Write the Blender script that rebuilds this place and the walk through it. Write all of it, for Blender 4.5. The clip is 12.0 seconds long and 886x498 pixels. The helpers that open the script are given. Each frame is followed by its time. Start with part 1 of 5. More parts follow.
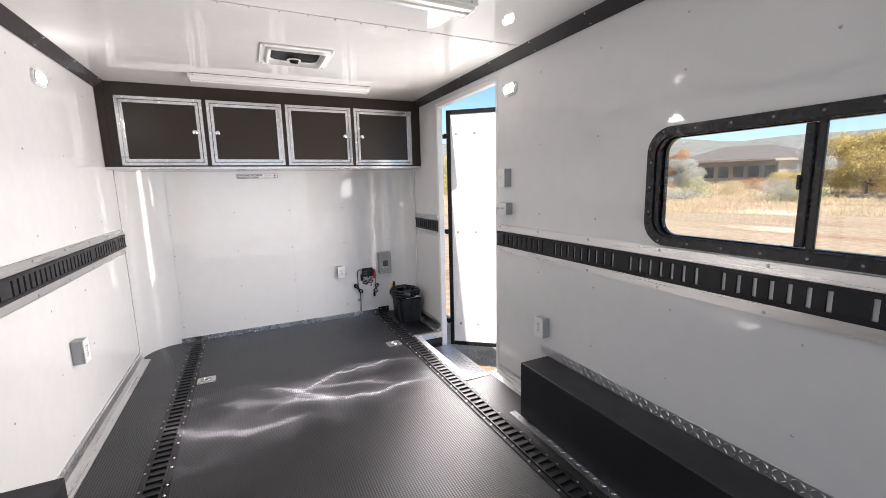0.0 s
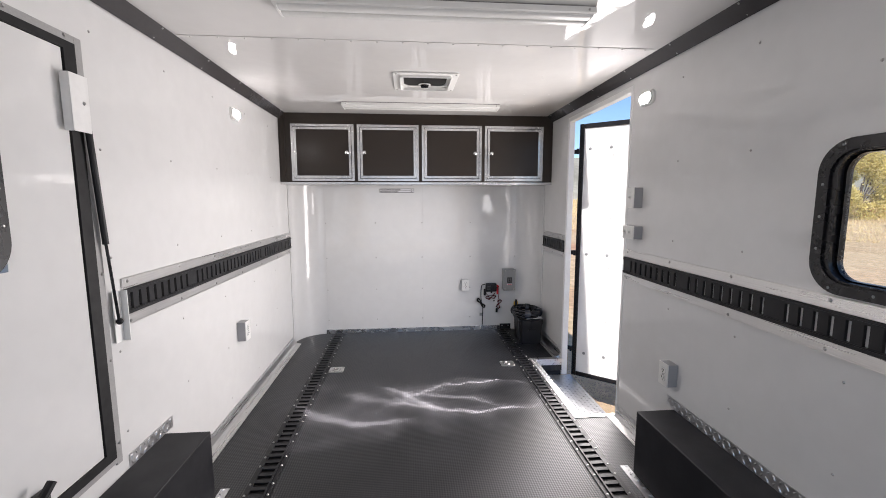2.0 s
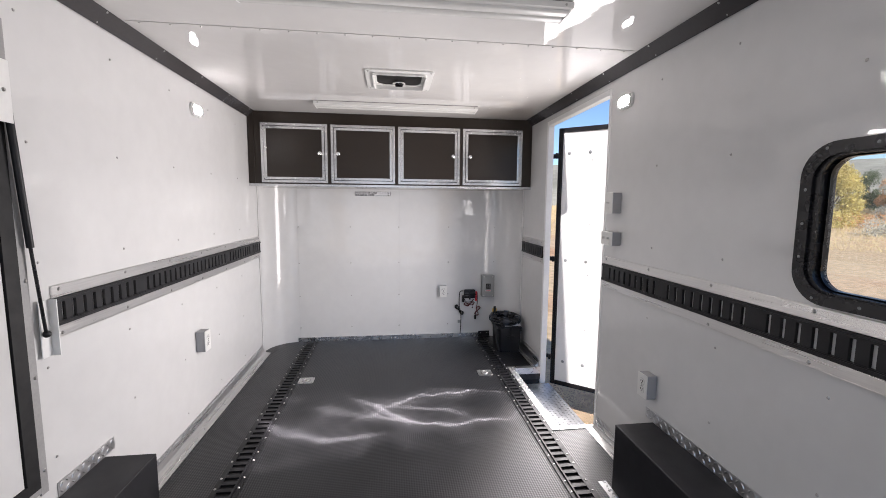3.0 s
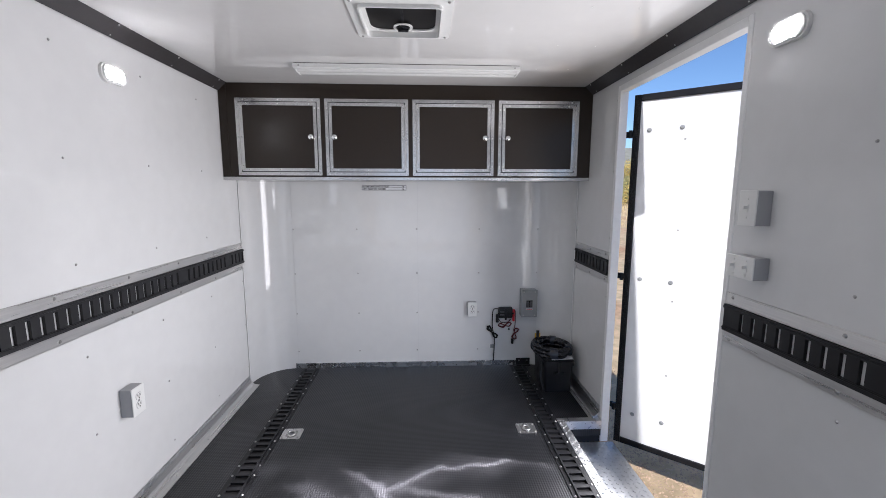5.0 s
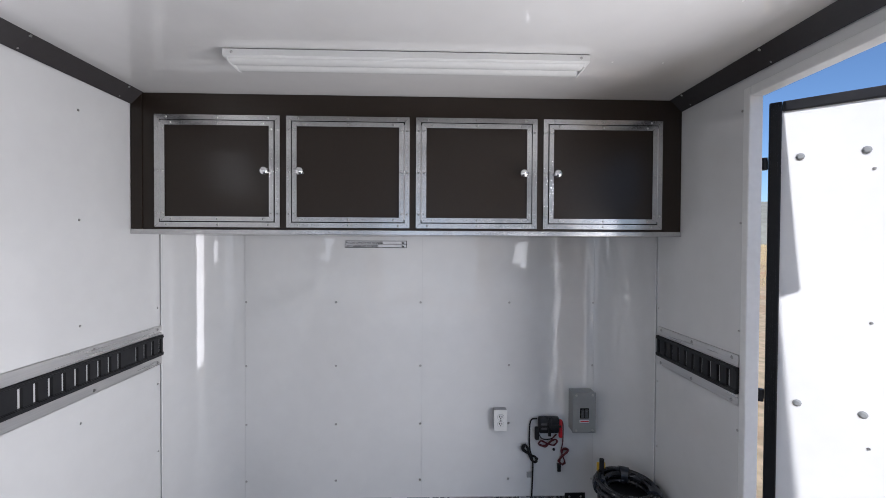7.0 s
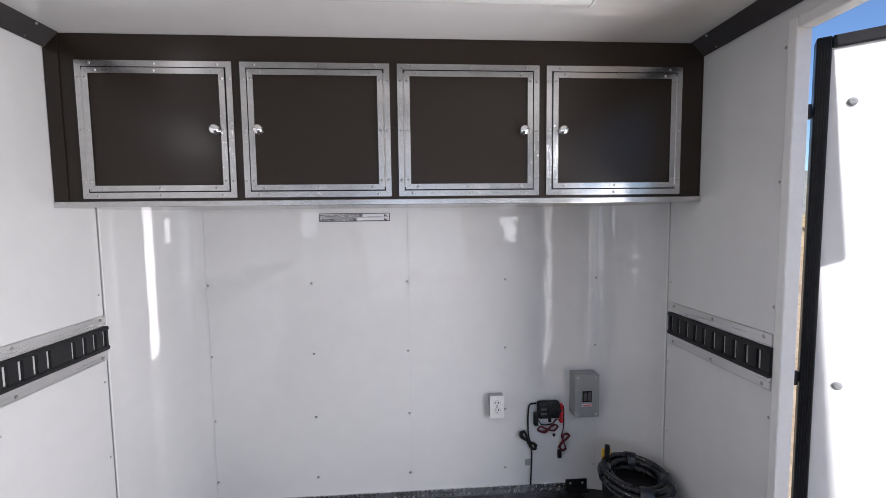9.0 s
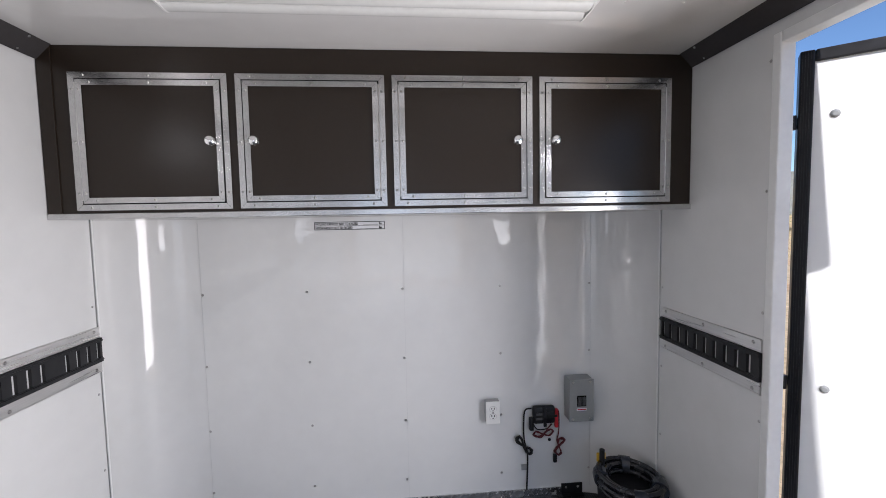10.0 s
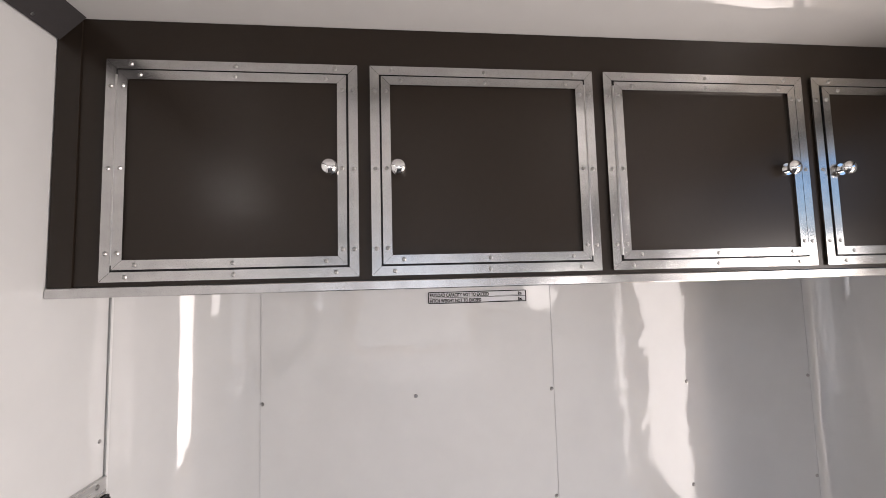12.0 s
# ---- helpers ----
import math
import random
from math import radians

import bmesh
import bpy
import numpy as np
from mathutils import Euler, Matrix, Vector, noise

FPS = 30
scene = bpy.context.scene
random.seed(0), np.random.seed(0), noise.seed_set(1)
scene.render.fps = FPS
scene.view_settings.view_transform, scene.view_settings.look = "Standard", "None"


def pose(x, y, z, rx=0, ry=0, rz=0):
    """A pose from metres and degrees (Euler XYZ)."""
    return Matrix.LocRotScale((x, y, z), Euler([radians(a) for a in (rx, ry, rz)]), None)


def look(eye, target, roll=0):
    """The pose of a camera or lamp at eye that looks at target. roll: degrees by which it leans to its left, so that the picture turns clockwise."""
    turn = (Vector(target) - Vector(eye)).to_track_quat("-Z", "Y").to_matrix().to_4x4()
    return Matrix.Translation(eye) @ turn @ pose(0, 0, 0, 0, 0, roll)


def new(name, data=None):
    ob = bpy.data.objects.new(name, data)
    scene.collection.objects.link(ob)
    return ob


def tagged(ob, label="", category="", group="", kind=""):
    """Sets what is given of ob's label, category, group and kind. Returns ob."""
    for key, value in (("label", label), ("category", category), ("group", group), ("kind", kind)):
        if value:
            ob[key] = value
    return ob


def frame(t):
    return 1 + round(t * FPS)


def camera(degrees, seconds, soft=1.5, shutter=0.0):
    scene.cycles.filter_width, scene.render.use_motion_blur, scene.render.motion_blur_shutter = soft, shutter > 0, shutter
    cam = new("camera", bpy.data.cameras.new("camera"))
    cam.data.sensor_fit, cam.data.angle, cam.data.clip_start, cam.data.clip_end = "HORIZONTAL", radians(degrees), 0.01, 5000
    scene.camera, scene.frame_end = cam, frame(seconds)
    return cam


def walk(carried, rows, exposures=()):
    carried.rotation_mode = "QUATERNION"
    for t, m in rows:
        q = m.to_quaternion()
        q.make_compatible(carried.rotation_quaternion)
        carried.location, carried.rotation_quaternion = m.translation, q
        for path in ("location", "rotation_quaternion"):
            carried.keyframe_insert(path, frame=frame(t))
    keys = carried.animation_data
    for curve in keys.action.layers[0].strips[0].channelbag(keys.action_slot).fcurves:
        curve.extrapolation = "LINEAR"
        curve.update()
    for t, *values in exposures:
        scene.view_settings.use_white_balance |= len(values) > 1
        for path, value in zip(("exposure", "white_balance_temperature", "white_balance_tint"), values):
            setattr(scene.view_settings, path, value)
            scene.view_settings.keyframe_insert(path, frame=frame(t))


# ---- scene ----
cam = camera(94.7, 12.0, soft=0.9)
PATH = [
    (0, (-0.319, 0.582, 1.337), (0.525, 2.368, 1.025), -1.4),
    (0.5, (-0.354, 0.56, 1.328), (0.25, 2.445, 1.041), -1.6),
    (1, (-0.346, 0.523, 1.321), (0.062, 2.46, 1.031), -1.7),
    (1.5, (-0.232, 0.543, 1.357), (-0.032, 2.514, 1.089), -1.6),
    (2, (-0.104, 0.57, 1.359), (0.063, 2.548, 1.121), -0.1),
    (2.5, (-0.064, 0.588, 1.347), (0.151, 2.563, 1.121), 0.5),
    (3, (-0.042, 0.669, 1.351), (0.209, 2.641, 1.137), 0.5),
    (5, (0.097, 1.506, 1.42), (0.185, 3.485, 1.144), 0.1),
    (5.5, (0.064, 1.774, 1.397), (0.116, 3.761, 1.175), -0.1),
    (6, (0.076, 2.044, 1.398), (0.111, 4.038, 1.251), -0.0),
    (6.5, (0.109, 2.305, 1.459), (0.151, 4.303, 1.383), 0.1),
    (7, (0.089, 2.448, 1.463), (0.146, 4.447, 1.433), 0.3),
    (9, (0.08, 2.689, 1.438), (0.211, 4.679, 1.293), -0.7),
    (9.5, (0.082, 2.687, 1.447), (0.227, 4.675, 1.294), -1.0),
    (10, (0.069, 2.677, 1.464), (0.235, 4.665, 1.33), -1.1),
    (10.5, (0.041, 2.663, 1.484), (0.223, 4.653, 1.395), -1.2),
    (11, (-0.083, 2.71, 1.475), (0.107, 4.701, 1.446), -1.2),
    (11.5, (-0.27, 2.97, 1.512), (-0.073, 4.96, 1.567), -1.3),
    (12, (-0.473, 3.32, 1.513), (-0.271, 5.304, 1.665), -1.5),
]
walk(cam, [(t, look(eye, target, roll)) for t, eye, target, roll in PATH],
     [(0.0, 0.56, 6320, 16), (1.5, 0.37, 6300, 16), (3.0, 0.22, 6270, 17), (5.0, -0.02, 5850, 15), (6.5, -0.16, 5780, 14), (9.0, 0.17, 5950, 16),
      (11.0, 0.05, 6000, 15), (12.0, 0.25, 6550, 18)])

# ---- sky, sun and the light of the openings ----
SUN_WAY = Vector((0.05, 1.0, -0.75)).normalized()
world = bpy.data.worlds.new("sky")
scene.world = world
world.use_nodes = True
wn = world.node_tree
sky = wn.nodes.new("ShaderNodeTexSky")
sky.sky_type, sky.sun_disc = "NISHITA", False
sky.sun_elevation, sky.sun_rotation = radians(37), radians(182.9)
sky.air_density, sky.dust_density, sky.ozone_density = 1.0, 0.1, 5.0
wn.nodes["Background"].inputs["Strength"].default_value = 0.13
wn.links.new(sky.outputs[0], wn.nodes["Background"].inputs["Color"])

sun = new("sun", bpy.data.lights.new("sun", "SUN"))
sun.data.energy, sun.data.angle, sun.data.color = 5.0, radians(0.5), (1.0, 0.95, 0.87)
sun.matrix_world = look((0, 0, 30), Vector((0, 0, 30)) + SUN_WAY)


def opening_light(name, eye, target, sx, sy, watts, color):
    """The sky's light in an opening of the place."""
    lamp = new(name, bpy.data.lights.new(name, "AREA"))
    lamp.data.shape, lamp.data.size, lamp.data.size_y = "RECTANGLE", sx, sy
    lamp.data.energy, lamp.data.color = watts, color
    lamp.matrix_world = look(eye, target)
    return lamp


opening_light("rear_opening_light", (0, -2.75, 1.05), (0, 3, 1.0), 2.1, 1.9, 12, (0.68, 0.84, 1.0))
opening_light("doorway_light", (1.25, 3.39, 0.86), (0, 3.03, 0.84), 0.86, 1.50, 39, (1.0, 0.95, 0.88)).data.spread = radians(165)
opening_light("window_light", (1.178, 1.203, 1.305), (0, 1.203, 1.305), 0.98, 0.34, 6, (1.0, 0.97, 0.92))
opening_light("hatch_window_light", (-1.176, 1.409, 1.392), (0, 1.409, 1.392), 0.56, 0.34, 1.5, (0.95, 0.98, 1.0))


def door_glint_lamp():
    """An added lamp with a drawn pattern, in place of the sun that the glossy, slightly wavy open door throws through
    the doorway on to the floor.
    """
    lamp = opening_light("door_glint_lamp", (1.45, 3.38, 1.07), (0.45, 3.25, 0.32), 0.94, 1.20, 235, (1.0, 0.92, 0.83))
    lamp.data.spread = radians(1.2)
    lamp.data.use_nodes = True
    nt = lamp.data.node_tree

    def node(kind, op=None, **values):
        n = nt.nodes.new(kind)
        if op:
            n.operation = op
        for k, v in values.items():
            n.inputs[int(k[1:])].default_value = v
        return n

    def wire(a, b, i=0, o=0):
        nt.links.new(a.outputs[o], b.inputs[i])
        return b

    def span(source, lo, hi, to, kind="LINEAR"):
        r = nt.nodes.new("ShaderNodeMapRange")
        r.interpolation_type = kind
        r.inputs["From Min"].default_value, r.inputs["From Max"].default_value = lo, hi
        r.inputs["To Min"].default_value, r.inputs["To Max"].default_value = to
        nt.links.new(source.outputs[0], r.inputs["Value"])
        return r

    # where the beam of each spot of the panel meets the floor
    geo = node("ShaderNodeNewGeometry")
    sep = wire(geo, node("ShaderNodeSeparateXYZ"))
    drop = node("ShaderNodeVectorMath", "SCALE")
    drop.inputs[0].default_value = (-1.0 / 0.75, -0.13 / 0.75, -1.0)
    nt.links.new(sep.outputs["Z"], drop.inputs["Scale"])
    foot = wire(drop, wire(geo, node("ShaderNodeVectorMath", "ADD")), 1)
    # noise bends the drawn folds, in place of the door panel's small waves
    wave = node("ShaderNodeTexNoise")
    wave.inputs["Scale"].default_value, wave.inputs["Detail"].default_value = 4.8, 3.0
    wire(foot, wave)
    mid = node("ShaderNodeVectorMath", "SUBTRACT", i1=(0.5, 0.5, 0.5))
    nt.links.new(wave.outputs["Color"], mid.inputs[0])
    amp = wire(mid, node("ShaderNodeVectorMath", "MULTIPLY", i1=(0.22, 0.22, 0.0)))
    bent = wire(amp, wire(foot, node("ShaderNodeVectorMath", "ADD")), 1)

    def fold(p, q, r, gain, width):
        """A bright curve through three floor points, sharp on one side and soft on the other."""
        (ax, ay), (bx, by), (cx, cy) = p, q, r
        d = 2 * (ax * (by - cy) + bx * (cy - ay) + cx * (ay - by))
        a2, b2, c2 = ax * ax + ay * ay, bx * bx + by * by, cx * cx + cy * cy
        ox, oy = (a2 * (by - cy) + b2 * (cy - ay) + c2 * (ay - by)) / d, (a2 * (cx - bx) + b2 * (ax - cx) + c2 * (bx - ax)) / d
        far = wire(bent, node("ShaderNodeVectorMath", "DISTANCE", i1=(ox, oy, 0.0)), 0)
        off = node("ShaderNodeMath", "SUBTRACT", i1=math.hypot(ax - ox, ay - oy))
        nt.links.new(far.outputs["Value"], off.inputs[0])
        side = wire(off, node("ShaderNodeMath", "ABSOLUTE"))
        line = wire(span(side, width, 0.0, (0.0, 1.0), "SMOOTHSTEP"), node("ShaderNodeMath", "POWER", i1=1.5))
        glow = span(side, width * 6, 0.0, (0.0, 0.10), "SMOOTHSTEP")
        both = wire(glow, wire(line, node("ShaderNodeMath", "ADD")), 1)
        near = node("ShaderNodeVectorMath", "DISTANCE", i1=(bx, by, 0.0))
        wire(foot, near)
        ends = nt.nodes.new("ShaderNodeMapRange")
        ends.interpolation_type = "SMOOTHSTEP"
        reach = max(math.hypot(ax - bx, ay - by), math.hypot(cx - bx, cy - by))
        for key, v in (("From Min", reach * 1.25), ("From Max", reach * 0.35), ("To Min", 0.0), ("To Max", gain)):
            ends.inputs[key].default_value = v
        nt.links.new(near.outputs["Value"], ends.inputs["Value"])
        return wire(ends, wire(both, node("ShaderNodeMath", "MULTIPLY")), 1)

    total = None
    for curve in (((-0.30, 3.46), (-0.08, 3.29), (0.02, 3.12), 1.0, 0.026), ((-0.06, 3.15), (0.26, 3.03), (0.82, 3.19), 0.85, 0.021),
                  ((-0.10, 3.28), (0.22, 3.44), (0.82, 3.57), 0.85, 0.021), ((0.46, 3.64), (0.60, 3.55), (0.74, 3.42), 0.5, 0.025),
                  ((-0.78, 3.13), (-0.46, 2.95), (-0.12, 2.98), 0.55, 0.045), ((-0.92, 3.20), (-0.74, 3.12), (-0.60, 3.08), 0.4, 0.04),
                  ((-0.02, 3.30), (0.20, 3.24), (0.48, 3.10), 0.35, 0.04), ((-0.55, 3.34), (-0.35, 3.25), (-0.08, 3.22), 0.2, 0.07)):
        f = fold(*curve)
        total = f if total is None else wire(f, wire(total, node("ShaderNodeMath", "ADD")), 1)
    # a faint even sheen drawn into the lamp between the folds
    veil = node("ShaderNodeTexNoise")
    veil.inputs["Scale"].default_value, veil.inputs["Detail"].default_value = 3.2, 2.0
    wire(bent, veil)
    total = wire(span(veil, 0.45, 0.75, (0.0, 0.10)), wire(total, node("ShaderNodeMath", "ADD")), 1)
    par = node("ShaderNodeSeparateXYZ")
    nt.links.new(geo.outputs["Parametric"], par.inputs[0])
    for axis in ("X", "Y"):
        # the throw fades towards the edges of the panel
        rim = node("ShaderNodeMath", "PINGPONG", i1=0.5)
        nt.links.new(par.outputs[axis], rim.inputs[0])
        total = wire(span(rim, 0.0, 0.12, (0.0, 1.0), "SMOOTHSTEP"), wire(total, node("ShaderNodeMath", "MULTIPLY")), 1)
    nt.links.new(total.outputs[0], nt.nodes["Emission"].inputs["Strength"])


door_glint_lamp()

# ---- materials ----


def nodes_of(name):
    m = bpy.data.materials.new(name)
    m.use_nodes = True
    nt = m.node_tree
    return m, nt, nt.nodes["Principled BSDF"]


def mat(name, color, rough=0.5, metal=0.0, spec=0.5, vary=0.0, vscale=6.0, bump=0.0, bscale=40.0, bdist=0.002,
        rvary=0.0, coat=0.0, stretch=(1, 1, 1), emit=0.0):
    """A surface with colour and gloss that vary at two scales, and a fine relief."""
    m, nt, p = nodes_of(name)
    p.inputs["Base Color"].default_value = (*color, 1)
    p.inputs["Roughness"].default_value = rough
    p.inputs["Metallic"].default_value = metal
    p.inputs["Specular IOR Level"].default_value = spec
    p.inputs["Coat Weight"].default_value = coat
    p.inputs["Coat Roughness"].default_value = 0.05
    if emit:
        p.inputs["Emission Color"].default_value = (*color, 1)
        p.inputs["Emission Strength"].default_value = emit
    co = nt.nodes.new("ShaderNodeTexCoord")
    mp = nt.nodes.new("ShaderNodeMapping")
    mp.inputs["Scale"].default_value = stretch
    nt.links.new(co.outputs["Object"], mp.inputs["Vector"])

    def noise_tex(scale, detail):
        n = nt.nodes.new("ShaderNodeTexNoise")
        n.inputs["Scale"].default_value, n.inputs["Detail"].default_value = scale, detail
        nt.links.new(mp.outputs[0], n.inputs["Vector"])
        return n

    if vary:
        a, b = noise_tex(vscale, 4), noise_tex(vscale * 9, 6)
        add = nt.nodes.new("ShaderNodeMath")
        add.operation = "ADD"
        nt.links.new(a.outputs["Fac"], add.inputs[0])
        nt.links.new(b.outputs["Fac"], add.inputs[1])
        r = nt.nodes.new("ShaderNodeMapRange")
        r.inputs["From Min"].default_value, r.inputs["From Max"].default_value = 0.7, 1.3
        r.inputs["To Min"].default_value, r.inputs["To Max"].default_value = 1 - vary, 1 + vary
        nt.links.new(add.outputs[0], r.inputs["Value"])
        mul = nt.nodes.new("ShaderNodeVectorMath")
        mul.operation = "SCALE"
        mul.inputs[0].default_value = color
        nt.links.new(r.outputs[0], mul.inputs["Scale"])
        nt.links.new(mul.outputs[0], p.inputs["Base Color"])
    if rvary:
        a = noise_tex(vscale * 2, 5)
        r = nt.nodes.new("ShaderNodeMapRange")
        r.inputs["From Min"].default_value, r.inputs["From Max"].default_value = 0.3, 0.7
        r.inputs["To Min"].default_value, r.inputs["To Max"].default_value = max(rough - rvary, 0.02), rough + rvary
        nt.links.new(a.outputs["Fac"], r.inputs["Value"])
        nt.links.new(r.outputs[0], p.inputs["Roughness"])
    if bump:
        n = noise_tex(bscale, 4)
        bm_ = nt.nodes.new("ShaderNodeBump")
        bm_.inputs["Strength"].default_value, bm_.inputs["Distance"].default_value = bump, bdist
        nt.links.new(n.outputs["Fac"], bm_.inputs["Height"])
        nt.links.new(bm_.outputs[0], p.inputs["Normal"])
    return m


WHITE = mat("white_wall_panel", (0.69, 0.69, 0.685), 0.045, spec=0.6, vary=0.025, vscale=1.5, rvary=0.02, bump=0.45, bscale=2.2, bdist=0.012)
CEILING = mat("white_ceiling_panel", (0.68, 0.67, 0.655), 0.04, spec=0.65, vary=0.02, vscale=1.5, rvary=0.02, bump=0.5, bscale=1.8, bdist=0.014)
DOOR_WHITE = mat("white_door_panel", (0.82, 0.82, 0.81), 0.08, spec=0.6, vary=0.02, vscale=2, rvary=0.02, bump=0.5, bscale=3.0, bdist=0.012)
WHITE_TRIM = mat("white_painted_trim", (0.78, 0.78, 0.77), 0.3, vary=0.04, vscale=5, bump=0.1, bscale=60, bdist=0.001)
BROWN = mat("brown_laminate", (0.023, 0.0162, 0.0116), 0.30, spec=0.30, vary=0.06, vscale=55, bump=0.04, bscale=300, bdist=0.0004)
COVE = mat("dark_cove_trim", (0.056, 0.052, 0.053), 0.22, spec=0.5, vary=0.06, vscale=50, bump=0.25, bscale=3.0, bdist=0.006)
ALU = mat("brushed_aluminium", (0.56, 0.555, 0.55), 0.21, metal=1.0, vary=0.08, vscale=5, rvary=0.06, bump=0.04, bscale=7, bdist=0.003)
ALU_X = mat("brushed_aluminium_trim", (0.66, 0.65, 0.64), 0.30, metal=1.0, vary=0.08, vscale=30, rvary=0.05, bump=0.12, bscale=160, bdist=0.0006, stretch=(1, 0.03, 1))
PLATE = mat("aluminium_tread_plate", (0.60, 0.60, 0.61), 0.38, metal=1.0, vary=0.10, vscale=6, rvary=0.1, bump=0.1, bscale=80, bdist=0.0008)
PLATE_DARK = mat("polished_tread_plate", (0.62, 0.62, 0.63), 0.27, metal=1.0, vary=0.10, vscale=6, rvary=0.06, bump=0.1, bscale=80, bdist=0.0006)
JOINT = mat("grey_joint_sealant", (0.58, 0.58, 0.58), 0.4, vary=0.05, vscale=8)
CHROME = mat("chrome", (0.88, 0.88, 0.88), 0.06, metal=1.0, rvary=0.03)
STEEL = mat("zinc_screw", (0.46, 0.45, 0.44), 0.32, metal=1.0, vary=0.1, vscale=40)
BLACK = mat("black_powder_coat", (0.012, 0.012, 0.014), 0.42, spec=0.3, vary=0.15, vscale=8, rvary=0.1, bump=0.08, bscale=250, bdist=0.0006)
BLACK_GLOSS = mat("black_frame_paint", (0.011, 0.011, 0.013), 0.28, spec=0.35, vary=0.1, vscale=8, rvary=0.06)
BOX_BLACK = mat("black_wheel_box", (0.012, 0.012, 0.015), 0.48, spec=0.35, vary=0.15, vscale=4, rvary=0.08, bump=0.15, bscale=180, bdist=0.0008)
RUBBER = mat("black_rubber", (0.010, 0.010, 0.011), 0.55, spec=0.3, vary=0.15, vscale=10, rvary=0.1)
HOSE = mat("black_hose_vinyl", (0.012, 0.013, 0.017), 0.25, vary=0.15, vscale=10, rvary=0.06)
GREY = mat("grey_enamel", (0.27, 0.28, 0.28), 0.36, vary=0.04, vscale=8, bump=0.05, bscale=200, bdist=0.0005)
GREY_TRIM = mat("grey_trim_paint", (0.33, 0.328, 0.325), 0.36, spec=0.45, vary=0.10, vscale=12, bump=0.06, bscale=120, bdist=0.0006)
PLASTIC = mat("white_plastic", (0.74, 0.74, 0.72), 0.34, vary=0.02, vscale=8)
BOX_GREY = mat("light_grey_box", (0.36, 0.36, 0.37), 0.4, vary=0.03, vscale=8)
RED = mat("red_plastic", (0.55, 0.02, 0.03), 0.35, vary=0.05, vscale=20)
DARK_RED = mat("dark_red_cable", (0.09, 0.010, 0.016), 0.4, vary=0.1, vscale=20)
SWITCH_GREY = mat("dark_grey_plastic", (0.07, 0.07, 0.075), 0.35, vary=0.05, vscale=20)
SLEEVE = mat("clear_wrap", (0.024, 0.028, 0.038), 0.12, vary=0.15, vscale=25)
YELLOW = mat("yellow_plastic", (0.65, 0.40, 0.03), 0.4, vary=0.05, vscale=20)
PAPER = mat("white_paper", (0.78, 0.79, 0.82), 0.6, vary=0.03, vscale=20)
INK = mat("black_ink", (0.008, 0.008, 0.008), 0.9, spec=0.0, vary=0.05, vscale=20)
SMOKED = mat("smoked_vent_lid", (0.012, 0.011, 0.011), 0.35, spec=0.15, vary=0.1, vscale=10)
LENS = mat("ribbed_lamp_lens", (0.70, 0.70, 0.68), 0.25, vary=0.03, vscale=8)
LED = mat("lit_lamp_lens", (1.0, 0.97, 0.92), 0.4, emit=60.0)
OUTSIDE = mat("white_outer_skin", (0.75, 0.75, 0.74), 0.25, vary=0.03, vscale=2)


def glass_material(name, tint):
    m, nt, p = nodes_of(name)
    p.inputs["Base Color"].default_value = (*tint, 1)
    p.inputs["Roughness"].default_value = 0.01
    p.inputs["IOR"].default_value = 1.45
    p.inputs["Transmission Weight"].default_value = 1.0
    return m


GLASS = glass_material("window_glass", (0.95, 0.97, 0.96))


def floor_material():
    """Black ribbed floor sheet: fine ribs both ways, dust and scuffs."""
    m, nt, p = nodes_of("ribbed_black_floor")
    co = nt.nodes.new("ShaderNodeTexCoord")
    n = nt.nodes.new("ShaderNodeTexNoise")
    n.inputs["Scale"].default_value, n.inputs["Detail"].default_value = 3.0, 8
    nt.links.new(co.outputs["Object"], n.inputs["Vector"])
    ramp = nt.nodes.new("ShaderNodeValToRGB")
    ramp.color_ramp.elements[0].color, ramp.color_ramp.elements[0].position = (0.0085, 0.0088, 0.0105, 1), 0.3
    ramp.color_ramp.elements[1].color, ramp.color_ramp.elements[1].position = (0.0195, 0.0198, 0.0225, 1), 0.75
    nt.links.new(n.outputs["Fac"], ramp.inputs[0])
    nt.links.new(ramp.outputs[0], p.inputs["Base Color"])
    p.inputs["Roughness"].default_value = 0.38
    p.inputs["Specular IOR Level"].default_value = 0.50
    heights = []
    for axis, scale in (("X", 26.0), ("Y", 26.0)):
        w = nt.nodes.new("ShaderNodeTexWave")
        w.bands_direction = axis
        w.inputs["Scale"].default_value = scale
        nt.links.new(co.outputs["Object"], w.inputs["Vector"])
        heights.append(w)
    mx = nt.nodes.new("ShaderNodeMath")
    mx.operation = "MULTIPLY_ADD"
    mx.inputs[1].default_value = 0.4
    nt.links.new(heights[1].outputs["Fac"], mx.inputs[0])
    nt.links.new(heights[0].outputs["Fac"], mx.inputs[2])
    b = nt.nodes.new("ShaderNodeBump")
    b.inputs["Strength"].default_value, b.inputs["Distance"].default_value = 0.5, 0.002
    nt.links.new(mx.outputs[0], b.inputs["Height"])
    nt.links.new(b.outputs[0], p.inputs["Normal"])
    return m


FLOOR = floor_material()


